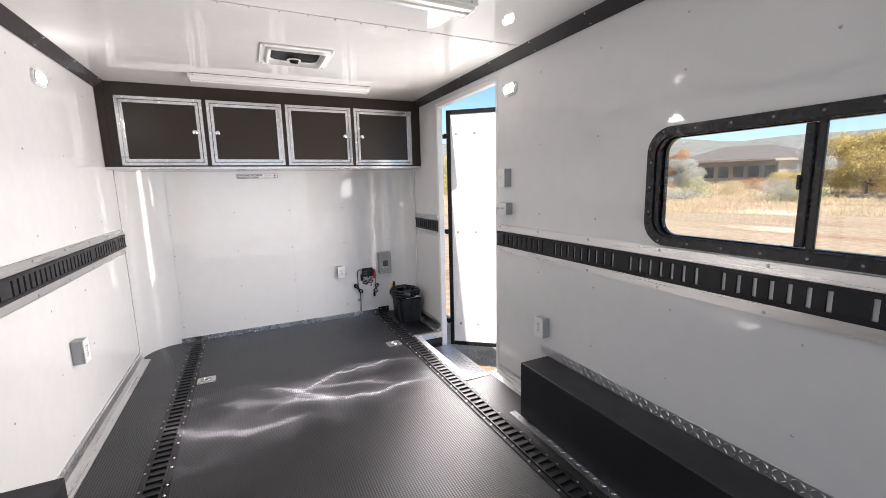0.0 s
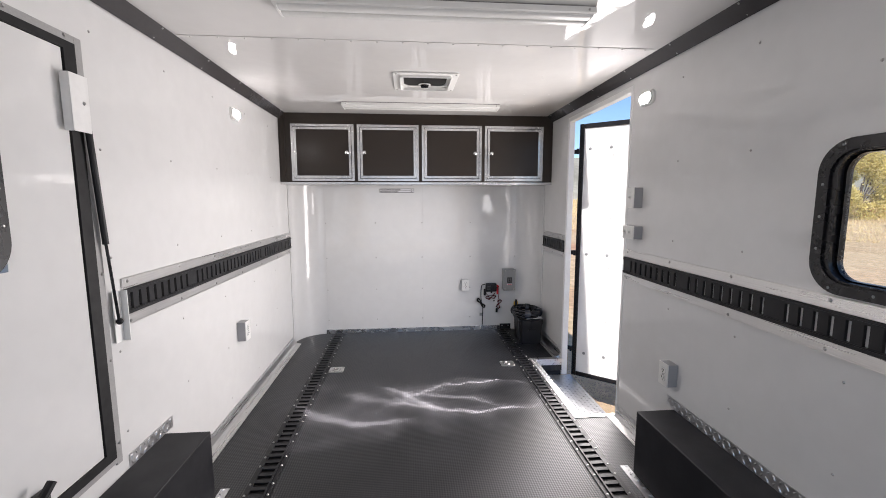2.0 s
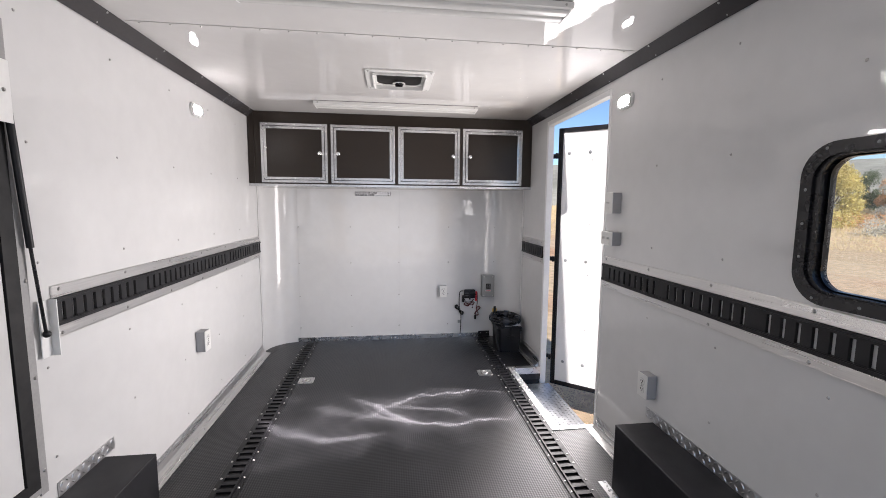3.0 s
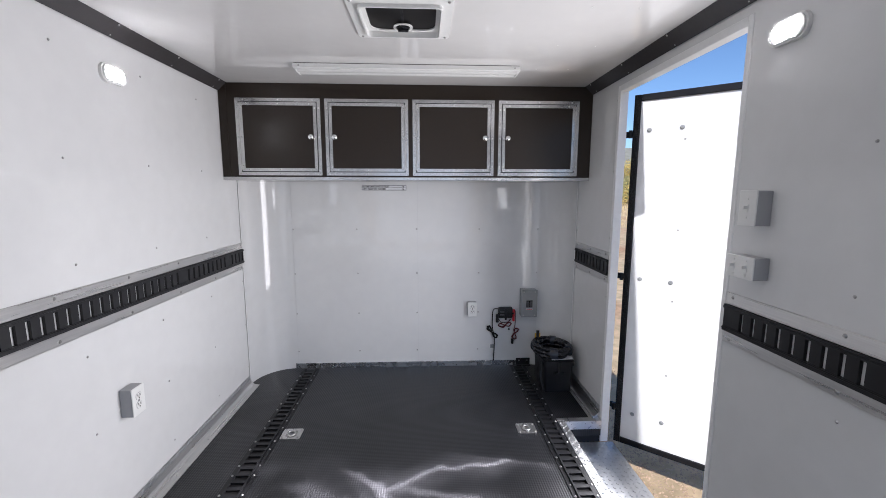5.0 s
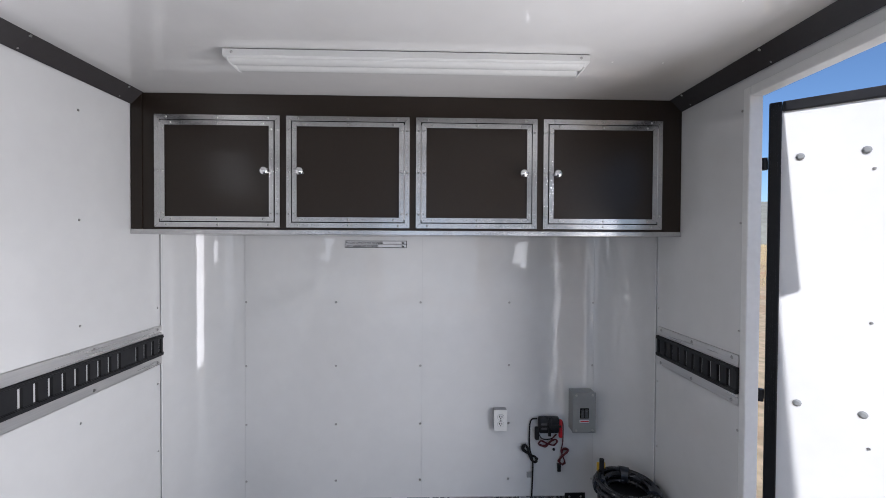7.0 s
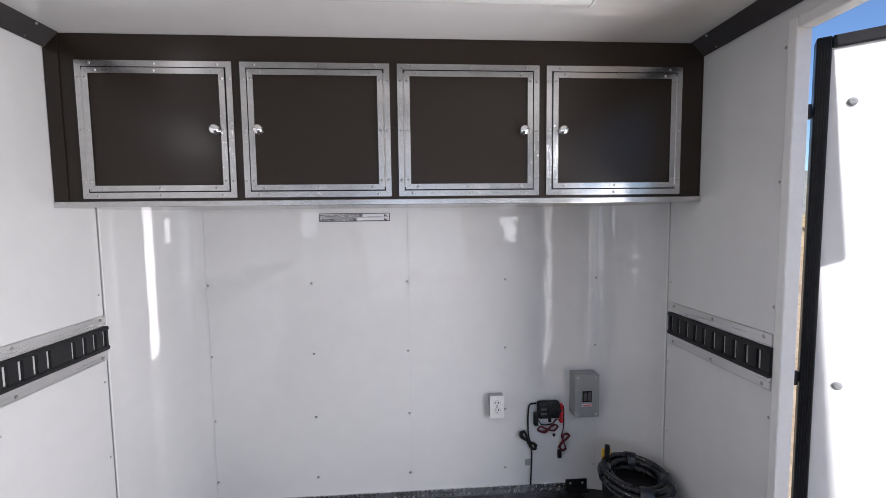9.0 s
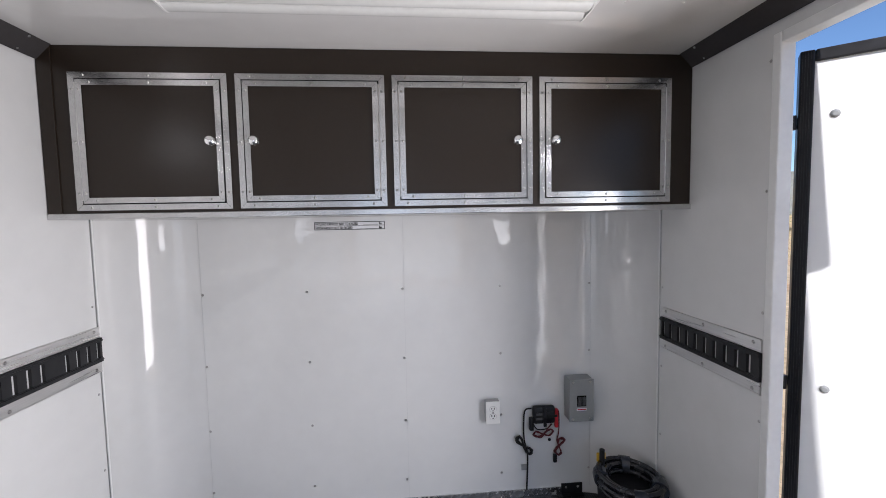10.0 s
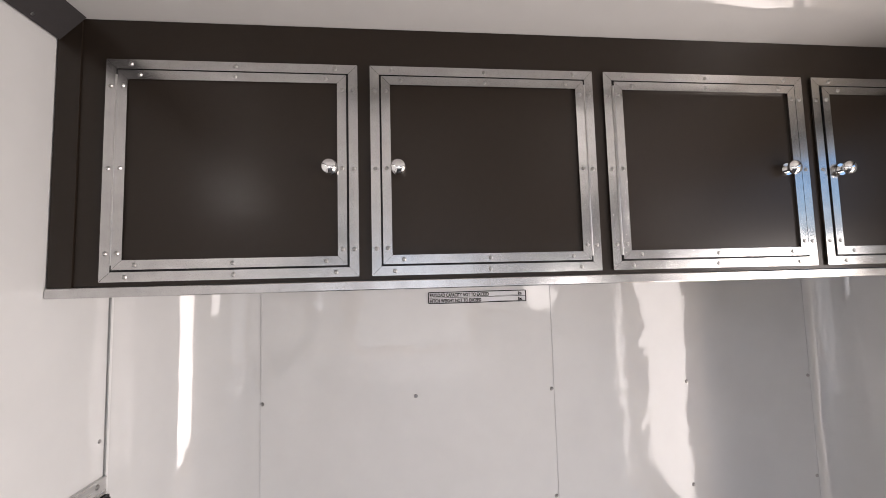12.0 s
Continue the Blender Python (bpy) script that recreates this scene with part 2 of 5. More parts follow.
def ground_material():
    """Dusty tan earth with reddish patches and dry straw."""
    m, nt, p = nodes_of("dry_earth")
    co = nt.nodes.new("ShaderNodeTexCoord")

    def ramp_noise(scale, detail, stops, stretch=(1, 1, 1)):
        mp = nt.nodes.new("ShaderNodeMapping")
        mp.inputs["Scale"].default_value = stretch
        nt.links.new(co.outputs["Object"], mp.inputs["Vector"])
        n = nt.nodes.new("ShaderNodeTexNoise")
        n.inputs["Scale"].default_value, n.inputs["Detail"].default_value = scale, detail
        nt.links.new(mp.outputs[0], n.inputs["Vector"])
        r = nt.nodes.new("ShaderNodeValToRGB")
        el = r.color_ramp.elements
        el[0].position, el[0].color = stops[0][0], (*stops[0][1], 1)
        el[1].position, el[1].color = stops[-1][0], (*stops[-1][1], 1)
        for pos, c in stops[1:-1]:
            e = el.new(pos)
            e.color = (*c, 1)
        nt.links.new(n.outputs["Fac"], r.inputs[0])
        return r

    base = ramp_noise(0.15, 8, [(0.3, (0.60, 0.43, 0.25)), (0.5, (0.66, 0.51, 0.31)), (0.7, (0.55, 0.32, 0.18))], (2.2, 0.6, 1))
    fine = ramp_noise(6.0, 8, [(0.3, (0.7, 0.68, 0.65)), (0.7, (1.15, 1.12, 1.1))])
    mul = nt.nodes.new("ShaderNodeMix")
    mul.data_type, mul.blend_type = "RGBA", "MULTIPLY"
    mul.inputs["Factor"].default_value = 1.0
    nt.links.new(base.outputs[0], mul.inputs[6])
    nt.links.new(fine.outputs[0], mul.inputs[7])
    nt.links.new(mul.outputs[2], p.inputs["Base Color"])
    p.inputs["Roughness"].default_value = 0.95
    return m


GROUND = ground_material()
GRAVEL = mat("tan_gravel", (0.52, 0.37, 0.25), 0.9, vary=0.35, vscale=14)
STRAW = mat("dry_grass", (0.68, 0.55, 0.31), 0.9, vary=0.25, vscale=0.6)
GOLD = mat("yellow_autumn_leaves", (0.66, 0.50, 0.15), 0.7, vary=0.3, vscale=1.2)
LIME = mat("yellow_green_leaves", (0.60, 0.50, 0.17), 0.7, vary=0.4, vscale=0.9)
OLIVE = mat("olive_leaves", (0.45, 0.43, 0.18), 0.7, vary=0.35, vscale=1.2)
SAGE = mat("grey_sage_leaves", (0.50, 0.49, 0.40), 0.8, vary=0.3, vscale=1.2)
RUST = mat("russet_leaves", (0.62, 0.34, 0.15), 0.7, vary=0.3, vscale=1.2)
CONIFER = mat("dark_green_needles", (0.10, 0.13, 0.065), 0.8, vary=0.35, vscale=1.2)
BARK = mat("bark", (0.12, 0.09, 0.07), 0.9, vary=0.3, vscale=4)
ROOF = mat("brown_roof_shingle", (0.22, 0.185, 0.15), 0.9, vary=0.2, vscale=1.5)
STUCCO = mat("tan_stucco", (0.62, 0.54, 0.40), 0.9, vary=0.08, vscale=1)
# the house wall's shade is put into this dark brown
SHADE_WALL = mat("shade_brown_house_wall", (0.26, 0.22, 0.18), 0.9, vary=0.1, vscale=1)
PANE_DARK = mat("far_window_pane", (0.03, 0.035, 0.04), 0.1)
HILL = mat("hazy_hill", (0.31, 0.30, 0.24), 1.0, vary=0.25, vscale=0.02)

# ---- mesh helpers ----


def box(bm, x0, x1, y0, y1, z0, z1, bevel=0.0, seg=2):
    vs = [bm.verts.new((x, y, z)) for x in (x0, x1) for y in (y0, y1) for z in (z0, z1)]
    fs = [bm.faces.new([vs[i] for i in f]) for f in ((0, 1, 3, 2), (4, 6, 7, 5), (0, 4, 5, 1), (2, 3, 7, 6), (0, 2, 6, 4), (1, 5, 7, 3))]
    if bevel:
        es = {e for f in fs for e in f.edges}
        bmesh.ops.bevel(bm, geom=list(es), offset=bevel, segments=seg, profile=0.5, affect="EDGES")
    return bm


AXES = {"x": Matrix.Rotation(radians(90), 4, "Y"), "y": Matrix.Rotation(radians(-90), 4, "X"), "z": Matrix()}


def cyl(bm, c, r, h, axis="z", seg=16, r2=None):
    """A cylinder or cone that starts at c and runs h along axis."""
    m = Matrix.Translation(c) @ AXES[axis] @ Matrix.Translation((0, 0, h / 2))
    bmesh.ops.create_cone(bm, cap_ends=True, segments=seg, radius1=r, radius2=r if r2 is None else r2, depth=abs(h), matrix=m)
    return bm


def ball(bm, c, r, scale=(1, 1, 1), u=12, v=8):
    bmesh.ops.create_uvsphere(bm, u_segments=u, v_segments=v, radius=r, matrix=Matrix.Translation(c) @ Matrix.Diagonal((*scale, 1)))
    return bm


def rounded(w, h, r, n=6):
    """A rounded rectangle, w by h about the origin."""
    pts = []
    for cx, cy, a0 in ((w / 2 - r, h / 2 - r, 0), (-w / 2 + r, h / 2 - r, 90), (-w / 2 + r, -h / 2 + r, 180), (w / 2 - r, -h / 2 + r, 270)):
        for i in range(n + 1):
            a = radians(a0 + 90 * i / n)
            pts.append((cx + r * math.cos(a), cy + r * math.sin(a)))
    return pts


def prism(bm, pts, d0, d1, place):
    """The outline pts swept from depth d0 to d1; place maps (u, v, d) to the world."""
    a = [bm.verts.new(place(u, v, d0)) for u, v in pts]
    b = [bm.verts.new(place(u, v, d1)) for u, v in pts]
    n = len(pts)
    bm.faces.new(a[::-1])
    bm.faces.new(b)
    for i in range(n):
        bm.faces.new((a[i], a[(i + 1) % n], b[(i + 1) % n], b[i]))
    return bm


def ring(bm, outer, inner, d0, d1, place):
    """A frame between two outlines with as many points each."""
    n = len(outer)
    loops = [[bm.verts.new(place(u, v, d)) for u, v in pts] for pts in (outer, inner) for d in (d0, d1)]
    o0, o1, i0, i1 = loops
    for k in range(n):
        j = (k + 1) % n
        for q in ((o0[k], o0[j], o1[j], o1[k]), (i0[k], i1[k], i1[j], i0[j]), (o1[k], o1[j], i1[j], i1[k]), (o0[k], i0[k], i0[j], o0[j])):
            bm.faces.new(q)
    return bm


def tube(bm, pts, r, seg=8):
    """A round tube along pts."""
    pts = [Vector(p) for p in pts]
    loops = []
    up = Vector((0.13, 0.31, 0.94))
    for i, p in enumerate(pts):
        d = (pts[min(i + 1, len(pts) - 1)] - pts[max(i - 1, 0)]).normalized()
        a = d.cross(up).normalized()
        b = d.cross(a)
        loops.append([bm.verts.new(p + r * (math.cos(k * math.tau / seg) * a + math.sin(k * math.tau / seg) * b)) for k in range(seg)])
    for l0, l1 in zip(loops, loops[1:]):
        for k in range(seg):
            bm.faces.new((l0[k], l0[(k + 1) % seg], l1[(k + 1) % seg], l1[k]))
    bm.faces.new(loops[0][::-1])
    bm.faces.new(loops[-1])
    return bm


def smooth_line(pts, n=8):
    """A Catmull-Rom line through pts."""
    p = [Vector(a) for a in pts]
    p = [2 * p[0] - p[1]] + p + [2 * p[-1] - p[-2]]
    out = []
    for i in range(1, len(p) - 2):
        for k in range(n):
            t = k / n
            out.append(0.5 * (2 * p[i] + t * (p[i + 1] - p[i - 1]) + t * t * (2 * p[i - 1] - 5 * p[i] + 4 * p[i + 1] - p[i + 2]) + t ** 3 * (3 * p[i] - p[i - 1] - 3 * p[i + 1] + p[i + 2])))
    return out + [p[-2]]


def part(name, bm, material, parent=None, label="", smooth=False):
    me = bpy.data.meshes.new(name)
    bmesh.ops.recalc_face_normals(bm, faces=bm.faces[:])
    bm.to_mesh(me)
    bm.free()
    me.materials.append(material)
    if smooth:
        me.shade_smooth()
        me.set_sharp_from_angle(angle=radians(35))
    ob = new(name, me)
    ob.parent = parent
    if label:
        tagged(ob, label)
    return ob


def empty(name, label, category, group="", at=(0, 0, 0)):
    ob = tagged(new(name), label, category, group)
    ob.empty_display_size = 0.05
    ob.location = at
    return ob


def B(*a, **k):
    return box(bmesh.new(), *a, **k)


def holed(bm, axis, d0, d1, u0, u1, z0, z1, holes):
    """A slab across axis with rectangular holes (u0, u1, z0, z1) right through it."""
    us = sorted({u0, u1, *[h[i] for h in holes for i in (0, 1)]})
    zs = sorted({z0, z1, *[h[i] for h in holes for i in (2, 3)]})
    for a, b in zip(us, us[1:]):
        for c, d in zip(zs, zs[1:]):
            if any(h[0] < (a + b) / 2 < h[1] and h[2] < (c + d) / 2 < h[3] for h in holes):
                continue
            if axis == "x":
                box(bm, d0, d1, a, b, c, d)
            else:
                box(bm, a, b, d0, d1, c, d)
    bmesh.ops.remove_doubles(bm, verts=bm.verts, dist=1e-5)
    seen = {}
    for f in bm.faces[:]:
        seen.setdefault(tuple(round(v, 4) for v in f.calc_center_median()), []).append(f)
    bmesh.ops.delete(bm, geom=[f for fs in seen.values() if len(fs) > 1 for f in fs], context="FACES")
    return bm


def structure(name, bm, material, label, smooth=False):
    return tagged(part(name, bm, material, None, label, smooth), kind="structure")


# ---- the shell of the trailer ----
W, T, REAR, FRONT, CEIL = 1.2, 0.042, -2.7, 4.71, 2.10
D0, D1, DTOP = 2.935, 3.85, 1.985
WELL_X, WELL_Z = 0.965, -0.14
WIN = (0.655, 1.765, 1.085, 1.525)
WIN_IN = 0.013
HATCH = (0.72, 2.092, 0.41, 1.872)
HWIN = (1.065, 1.77, 1.165, 1.62)

wall_right = structure("wall_right", holed(bmesh.new(), "x", W, W + T, REAR, 4.42, -0.14, CEIL + 0.05,
                       [(D0, D1, -0.14, DTOP), (WIN[0] + WIN_IN, WIN[1] - WIN_IN, WIN[2] + WIN_IN, WIN[3] - WIN_IN)]), WHITE, "glossy white sheet wall panel with screws")
wall_left = structure("wall_left", holed(bmesh.new(), "x", -W - T, -W, REAR, 4.42, -0.14, CEIL + 0.05, [HATCH]), WHITE,
                      "glossy white sheet wall panel with screws")


def front_wall():
    """The front wall with its two rounded corners in one sheet."""
    bm = bmesh.new()
    r = 0.27
    line = [(-W, FRONT - r - 0.012)]
    for i in range(13):
        a = radians(180 - 90 * i / 12)
        line.append((-W + r + r * math.cos(a), FRONT - r + r * math.sin(a)))
    for i in range(13):
        a = radians(90 - 90 * i / 12)
        line.append((W - r + r * math.cos(a), FRONT - r + r * math.sin(a)))
    line.append((W, FRONT - r - 0.012))
    def outward(q):
        x, y = q
        if y > FRONT - 1e-4:
            return (x, y + 0.03)
        c = Vector((math.copysign(W - r, x), FRONT - r))
        v = Vector((x, max(y, FRONT - r)))
        v = v + (v - c).normalized() * 0.03
        return (v.x, v.y if y >= FRONT - r else y)

    skin = [line, [outward(q) for q in line]]
    rows = [[[bm.verts.new((x, y, z)) for x, y in ln] for z in (-0.10, CEIL + 0.05)] for ln in skin]
    for lo, hi in rows:
        for i in range(len(line) - 1):
            bm.faces.new((lo[i], lo[i + 1], hi[i + 1], hi[i]))
    (a, b), (c, d) = rows
    for i in range(len(line) - 1):
        bm.faces.new((a[i], a[i + 1], c[i + 1], c[i]))
        bm.faces.new((b[i], b[i + 1], d[i + 1], d[i]))
    for i in (0, -1):
        bm.faces.new((a[i], b[i], d[i], c[i]))
    return bm


wall_front = structure("wall_front", front_wall(), WHITE, "glossy white front wall with rounded corners", smooth=True)
VENT = (-0.147, 0.167, 3.088, 3.382)


def ceiling_mesh():
    bm = bmesh.new()
    for x0, x1, y0, y1 in ((-W - T, W + T, REAR, VENT[2]), (-W - T, W + T, VENT[3], FRONT + 0.06), (-W - T, VENT[0], VENT[2], VENT[3]), (VENT[1], W + T, VENT[2], VENT[3])):
        box(bm, x0, x1, y0, y1, CEIL, CEIL + 0.05)
    return bm


structure("ceiling", ceiling_mesh(), CEILING, "glossy white ceiling panel with a riveted seam")
structure("wall_rear_header", B(-W - T, W + T, REAR - 0.06, REAR, 1.98, CEIL + 0.05), WHITE, "white header over the rear opening")
# unseen gutter, inferred from and sized to the strip of shade on the door
bm = B(W + T + 0.0005, 1.325, 2.765, 3.98, 2.102, 2.114, bevel=0.003)
box(bm, 1.317, 1.325, 2.765, 3.98, 2.1145, 2.13)
structure("rain_gutter", bm, OUTSIDE, "white rain gutter over the entry door")
structure("outer_roof", B(-W - T - 0.05, W + T + 0.03, REAR - 0.06, FRONT + 0.09, CEIL + 0.055, CEIL + 0.12, bevel=0.02), OUTSIDE, "white trailer roof")


def floor_mesh():
    bm = bmesh.new()
    for x0, x1, y0, y1 in ((-W, WELL_X, REAR, FRONT), (WELL_X, W, REAR, D0), (WELL_X, W, D1, FRONT)):
        box(bm, x0, x1, y0, y1, -0.10, 0.0)
    return bm


floor = structure("floor", floor_mesh(), FLOOR, "black finely ribbed rubber floor sheet")


def screw_mesh(r=0.0045, h=0.0025, material=None):
    bm = bmesh.new()
    cyl(bm, (0, 0, 0), r, h, "z", 8, r * 0.55)
    me = bpy.data.meshes.new("screw")
    bm.to_mesh(me)
    bm.free()
    me.materials.append(material or STEEL)
    return me


SCREW, BIG_SCREW = screw_mesh(0.0052, 0.003), screw_mesh(0.0068, 0.004)
BOLT = screw_mesh(0.013, 0.005, GREY)
WHITE_SCREW = screw_mesh(0.004, 0.002, PLASTIC)
DARK_SCREW = screw_mesh(0.0048, 0.0025, GREY)
FACING = {"+x": Matrix.Rotation(radians(90), 4, "Y"), "-x": Matrix.Rotation(radians(-90), 4, "Y"), "-y": Matrix.Rotation(radians(90), 4, "X"),
          "+z": Matrix(), "-z": Matrix.Rotation(radians(180), 4, "X")}


def screws(parent, places, facing, me=None, name="screw"):
    for p in places:
        ob = new(name, me or SCREW)
        ob.parent = parent
        ob.matrix_local = Matrix.Translation(p) @ FACING[facing]


def tread_plate(bm, place, u0, u1, v0, v1, pitch=0.026, size=0.0115):
    """Raised lozenges, turned by turns, on a plate; place maps (u, v, height)."""
    i = 0
    u = u0 + pitch / 2
    while u < u1 - size * 0.6:
        j = 0
        v = v0 + pitch / 2
        while v < v1 - size * 0.5 or j == 0:
            a = radians(45 if (i + j) % 2 else -45)
            c, s = math.cos(a), math.sin(a)
            vc = min(v, (v0 + v1) / 2) if v1 - v0 < pitch * 1.5 else v
            pts = [(size, 0, 0), (0, size * 0.36, 0), (-size, 0, 0), (0, -size * 0.36, 0)]
            base = [bm.verts.new(place(u + x * c - y * s, vc + x * s + y * c, 0.0)) for x, y, _ in pts]
            top = [bm.verts.new(place(u + 0.5 * (x * c - y * s), vc + 0.5 * (x * s + y * c), 0.0034)) for x, y, _ in pts]
            for k in range(4):
                bm.faces.new((base[k], base[(k + 1) % 4], top[(k + 1) % 4], top[k]))
            bm.faces.new(top)
            v += pitch
            j += 1
        u += pitch
        i += 1
    return bm


# screws of the wall panels
SZ = (0.15, 0.47, 0.79, 1.15, 1.54, 1.94)
screws(wall_left, [(-W, 2.16, z) for z in (0.47, 0.79, 1.15, 1.54, 1.94)], "+x")
screws(wall_left, [(-W, y, z) for y in (2.60, 3.06, 3.52, 3.98, 4.405) for z in SZ], "+x")
screws(wall_right, [(W, y, z) for y in (0.75, 1.195) for z in (0.51, 0.815, 1.74, 1.94)], "-x")
screws(wall_right, [(W, y, z) for y in (2.055, 2.48) for z in (0.505, 0.81, 1.155, 1.545, 1.935)], "-x")
screws(wall_right, [(W, 1.64, z) for z in (0.51, 0.81, 1.74, 1.94)], "-x")
screws(wall_right, [(W, y, z) for y in (3.885, 4.405) for z in SZ], "-x")
screws(wall_front, [(x, FRONT, z) for x in (-0.925, -0.435, 0.031, 0.526) for z in (0.14, 0.455, 0.78, 1.132)], "-y", BIG_SCREW)
screws(wall_front, [(0.995, FRONT - 0.0075, z) for z in (0.14, 0.455, 0.78, 1.132)], "-y", BIG_SCREW)

# vertical joints of the panels
for name, x0, x1, y in (("panel_joint_left", -W, -W + 0.003, 4.43), ("panel_joint_right", W - 0.003, W, 4.43)):
    structure(name, B(x0, x1, y - 0.004, y + 0.004, 0.05, 1.495), WHITE_TRIM, "thin white panel joint strip")
for name, x, back in (("panel_joint_front", 0.04, 0), ("panel_joint_front_left", -0.93, 0), ("panel_joint_front_right", 1.0, 0.0088)):
    structure(name, B(x - 0.0009, x + 0.0009, FRONT - back - 0.0014, FRONT - back + 0.0002, 0.04, 1.495), JOINT, "thin grey panel joint")
seam = structure("ceiling_seam", B(-1.14, 1.14, 2.598, 2.622, CEIL - 0.0025, CEIL - 0.0002), CEILING, "white ceiling seam strip with rivets")
screws(seam, [(-1.08 + 0.12 * i, 2.61, CEIL - 0.0025) for i in range(19)], "-z")
screws(seam, [(x, y, CEIL) for x in (0.72, 0.9) for y in (3.1, 3.5, 3.87)], "-z", WHITE_SCREW)


def cove(name, sgn):
    bm = bmesh.new()
    pts = [(sgn * (W - 0.058), CEIL - 0.0005), (sgn * (W - 0.0005), CEIL - 0.0005), (sgn * (W - 0.0005), 2.052), (sgn * (W - 0.006), 2.048)]
    prism(bm, pts, REAR, 4.234, lambda u, v, d: (u, d, v))
    ob = structure(name, bm, COVE, "dark brown painted cove trim along the ceiling")
    for i in range(17):
        for x, z in ((W - 0.012, 2.057), (W - 0.052, 2.094)):
            s = new("screw", SCREW)
            s.parent = ob
            s.matrix_local = Matrix.Translation((sgn * x, -2.4 + 0.41 * i, z)) @ Matrix.Rotation(radians(180 + 45 * sgn), 4, "Y")
    return ob


cove("cove_trim_left", -1)
cove("cove_trim_right", 1)


def base_trim(name, sgn, y0, y1):
    bm = bmesh.new()
    pts = [(sgn * (W - 0.066), 0.0005), (sgn * (W - 0.0005), 0.0005), (sgn * (W - 0.0005), 0.05), (sgn * (W - 0.004), 0.05), (sgn * (W - 0.014), 0.024), (sgn * (W - 0.030), 0.009), (sgn * (W - 0.066), 0.003)]
    prism(bm, pts, y0, y1, lambda u, v, d: (u, d, v))
    ob = structure(name, bm, ALU_X, "grey aluminium cove baseboard with a tread plate edge")
    bm = B(min(sgn * (W - 0.003), sgn * (W - 0.0005)), max(sgn * (W - 0.003), sgn * (W - 0.0005)), y0, y1, 0.051, 0.078)
    tread_plate(bm, lambda u, v, d: (sgn * (W - 0.003 - d), u, v), y0, y1, 0.051, 0.078)
    part("tread_strip", bm, PLATE, ob, "aluminium tread plate strip")
    screws(ob, [(sgn * (W - 0.045), y0 + 0.15 + 0.3 * i, 0.0065) for i in range(int((y1 - y0) / 0.3))], "+z")
    return ob


base_trim("baseboard_left", -1, 2.39, 4.425)
base_trim("baseboard_right", 1, D1 + 0.036, 4.40)
base_trim("baseboard_right_rear", 1, 2.39, D0 - 0.031)
bm = B(-0.95, 0.845, FRONT - 0.006, FRONT - 0.0004, 0.0, 0.042)
tread_plate(bm, lambda u, v, d: (u, FRONT - 0.006 - d, v), -0.95, 0.845, 0.0, 0.042, 0.024)
strip = structure("baseboard_front", bm, PLATE_DARK, "aluminium tread plate baseboard strip")
screws(strip, [(-0.9 + 0.245 * i, FRONT - 0.006, 0.021) for i in range(8)], "-y")
bm = B(0.847, 0.962, FRONT - 0.007, FRONT - 0.0004, 0.0, 0.058, bevel=0.001, seg=1)
box(bm, 0.847, 0.962, FRONT - 0.034, FRONT - 0.0072, 0.0006, 0.006)
strip = structure("baseboard_front_end", bm, BLACK, "black steel angle plate at the end of the front baseboard")
screws(strip, [(x, FRONT - 0.007, 0.038) for x in (0.872, 0.937)], "-y", BIG_SCREW)

# ---- entry doorway: jambs, step well ----
structure("door_jamb_front", B(1.197, 1.246, D1 - 0.002, D1 + 0.028, -0.14, DTOP + 0.03, bevel=0.004), WHITE_TRIM, "white painted metal door jamb")
structure("door_jamb_rear", B(1.196, 1.246, D0 - 0.022, D0 + 0.002, -0.14, DTOP + 0.03, bevel=0.004), WHITE_TRIM, "white painted metal door jamb")
structure("door_head", B(1.197, 1.246, D0 + 0.004, D1 - 0.004, DTOP - 0.004, DTOP + 0.03, bevel=0.004), WHITE_TRIM, "white painted metal door head")
bm = B(WELL_X, 1.275, D0 + 0.006, D1 - 0.006, WELL_Z - 0.03, WELL_Z)
tread_plate(bm, lambda u, v, d: (u, v, WELL_Z + d), WELL_X, 1.27, D0 + 0.01, D1 - 0.01, 0.030, 0.011)
structure("step_well_tread", bm, PLATE, "bright aluminium tread plate step in the doorway")
structure("step_well_riser", B(WELL_X - 0.02, WELL_X - 0.0005, D0, D1, WELL_Z, -0.101), BLACK, "black riser of the step well")
structure("step_well_side_front", B(WELL_X, 1.19, D1 - 0.004, D1 + 0.03, WELL_Z, -0.101), BLACK, "black side of the step well")
bm = B(WELL_X - 0.045, WELL_X + 0.002, D0 - 0.03, D1 + 0.03, 0.0005, 0.005)
tread_plate(bm, lambda u, v, d: (u, v, 0.005 + d), WELL_X - 0.045, WELL_X + 0.002, D0 - 0.03, D1 + 0.03, 0.026)
nose = structure("step_nosing", bm, PLATE, "aluminium tread plate nosing along the step")
screws(nose, [(WELL_X - 0.022, D0 + 0.05 + 0.16 * i, 0.005) for i in range(6)], "+z", BIG_SCREW)
bm = B(WELL_X + 0.004, W - 0.004, D1 - 0.006, D1 + 0.035, 0.0005, 0.004)
box(bm, WELL_X + 0.004, W - 0.004, D1 - 0.0085, D1 - 0.0065, -0.05, 0.004)
structure("step_edge_front", bm, ALU_X, "aluminium angle on the floor's edge")
bm = B(WELL_X + 0.004, W - 0.004, D0 - 0.03, D0 + 0.004, 0.0005, 0.004)
structure("step_edge_rear", bm, ALU_X, "aluminium angle on the floor's edge")


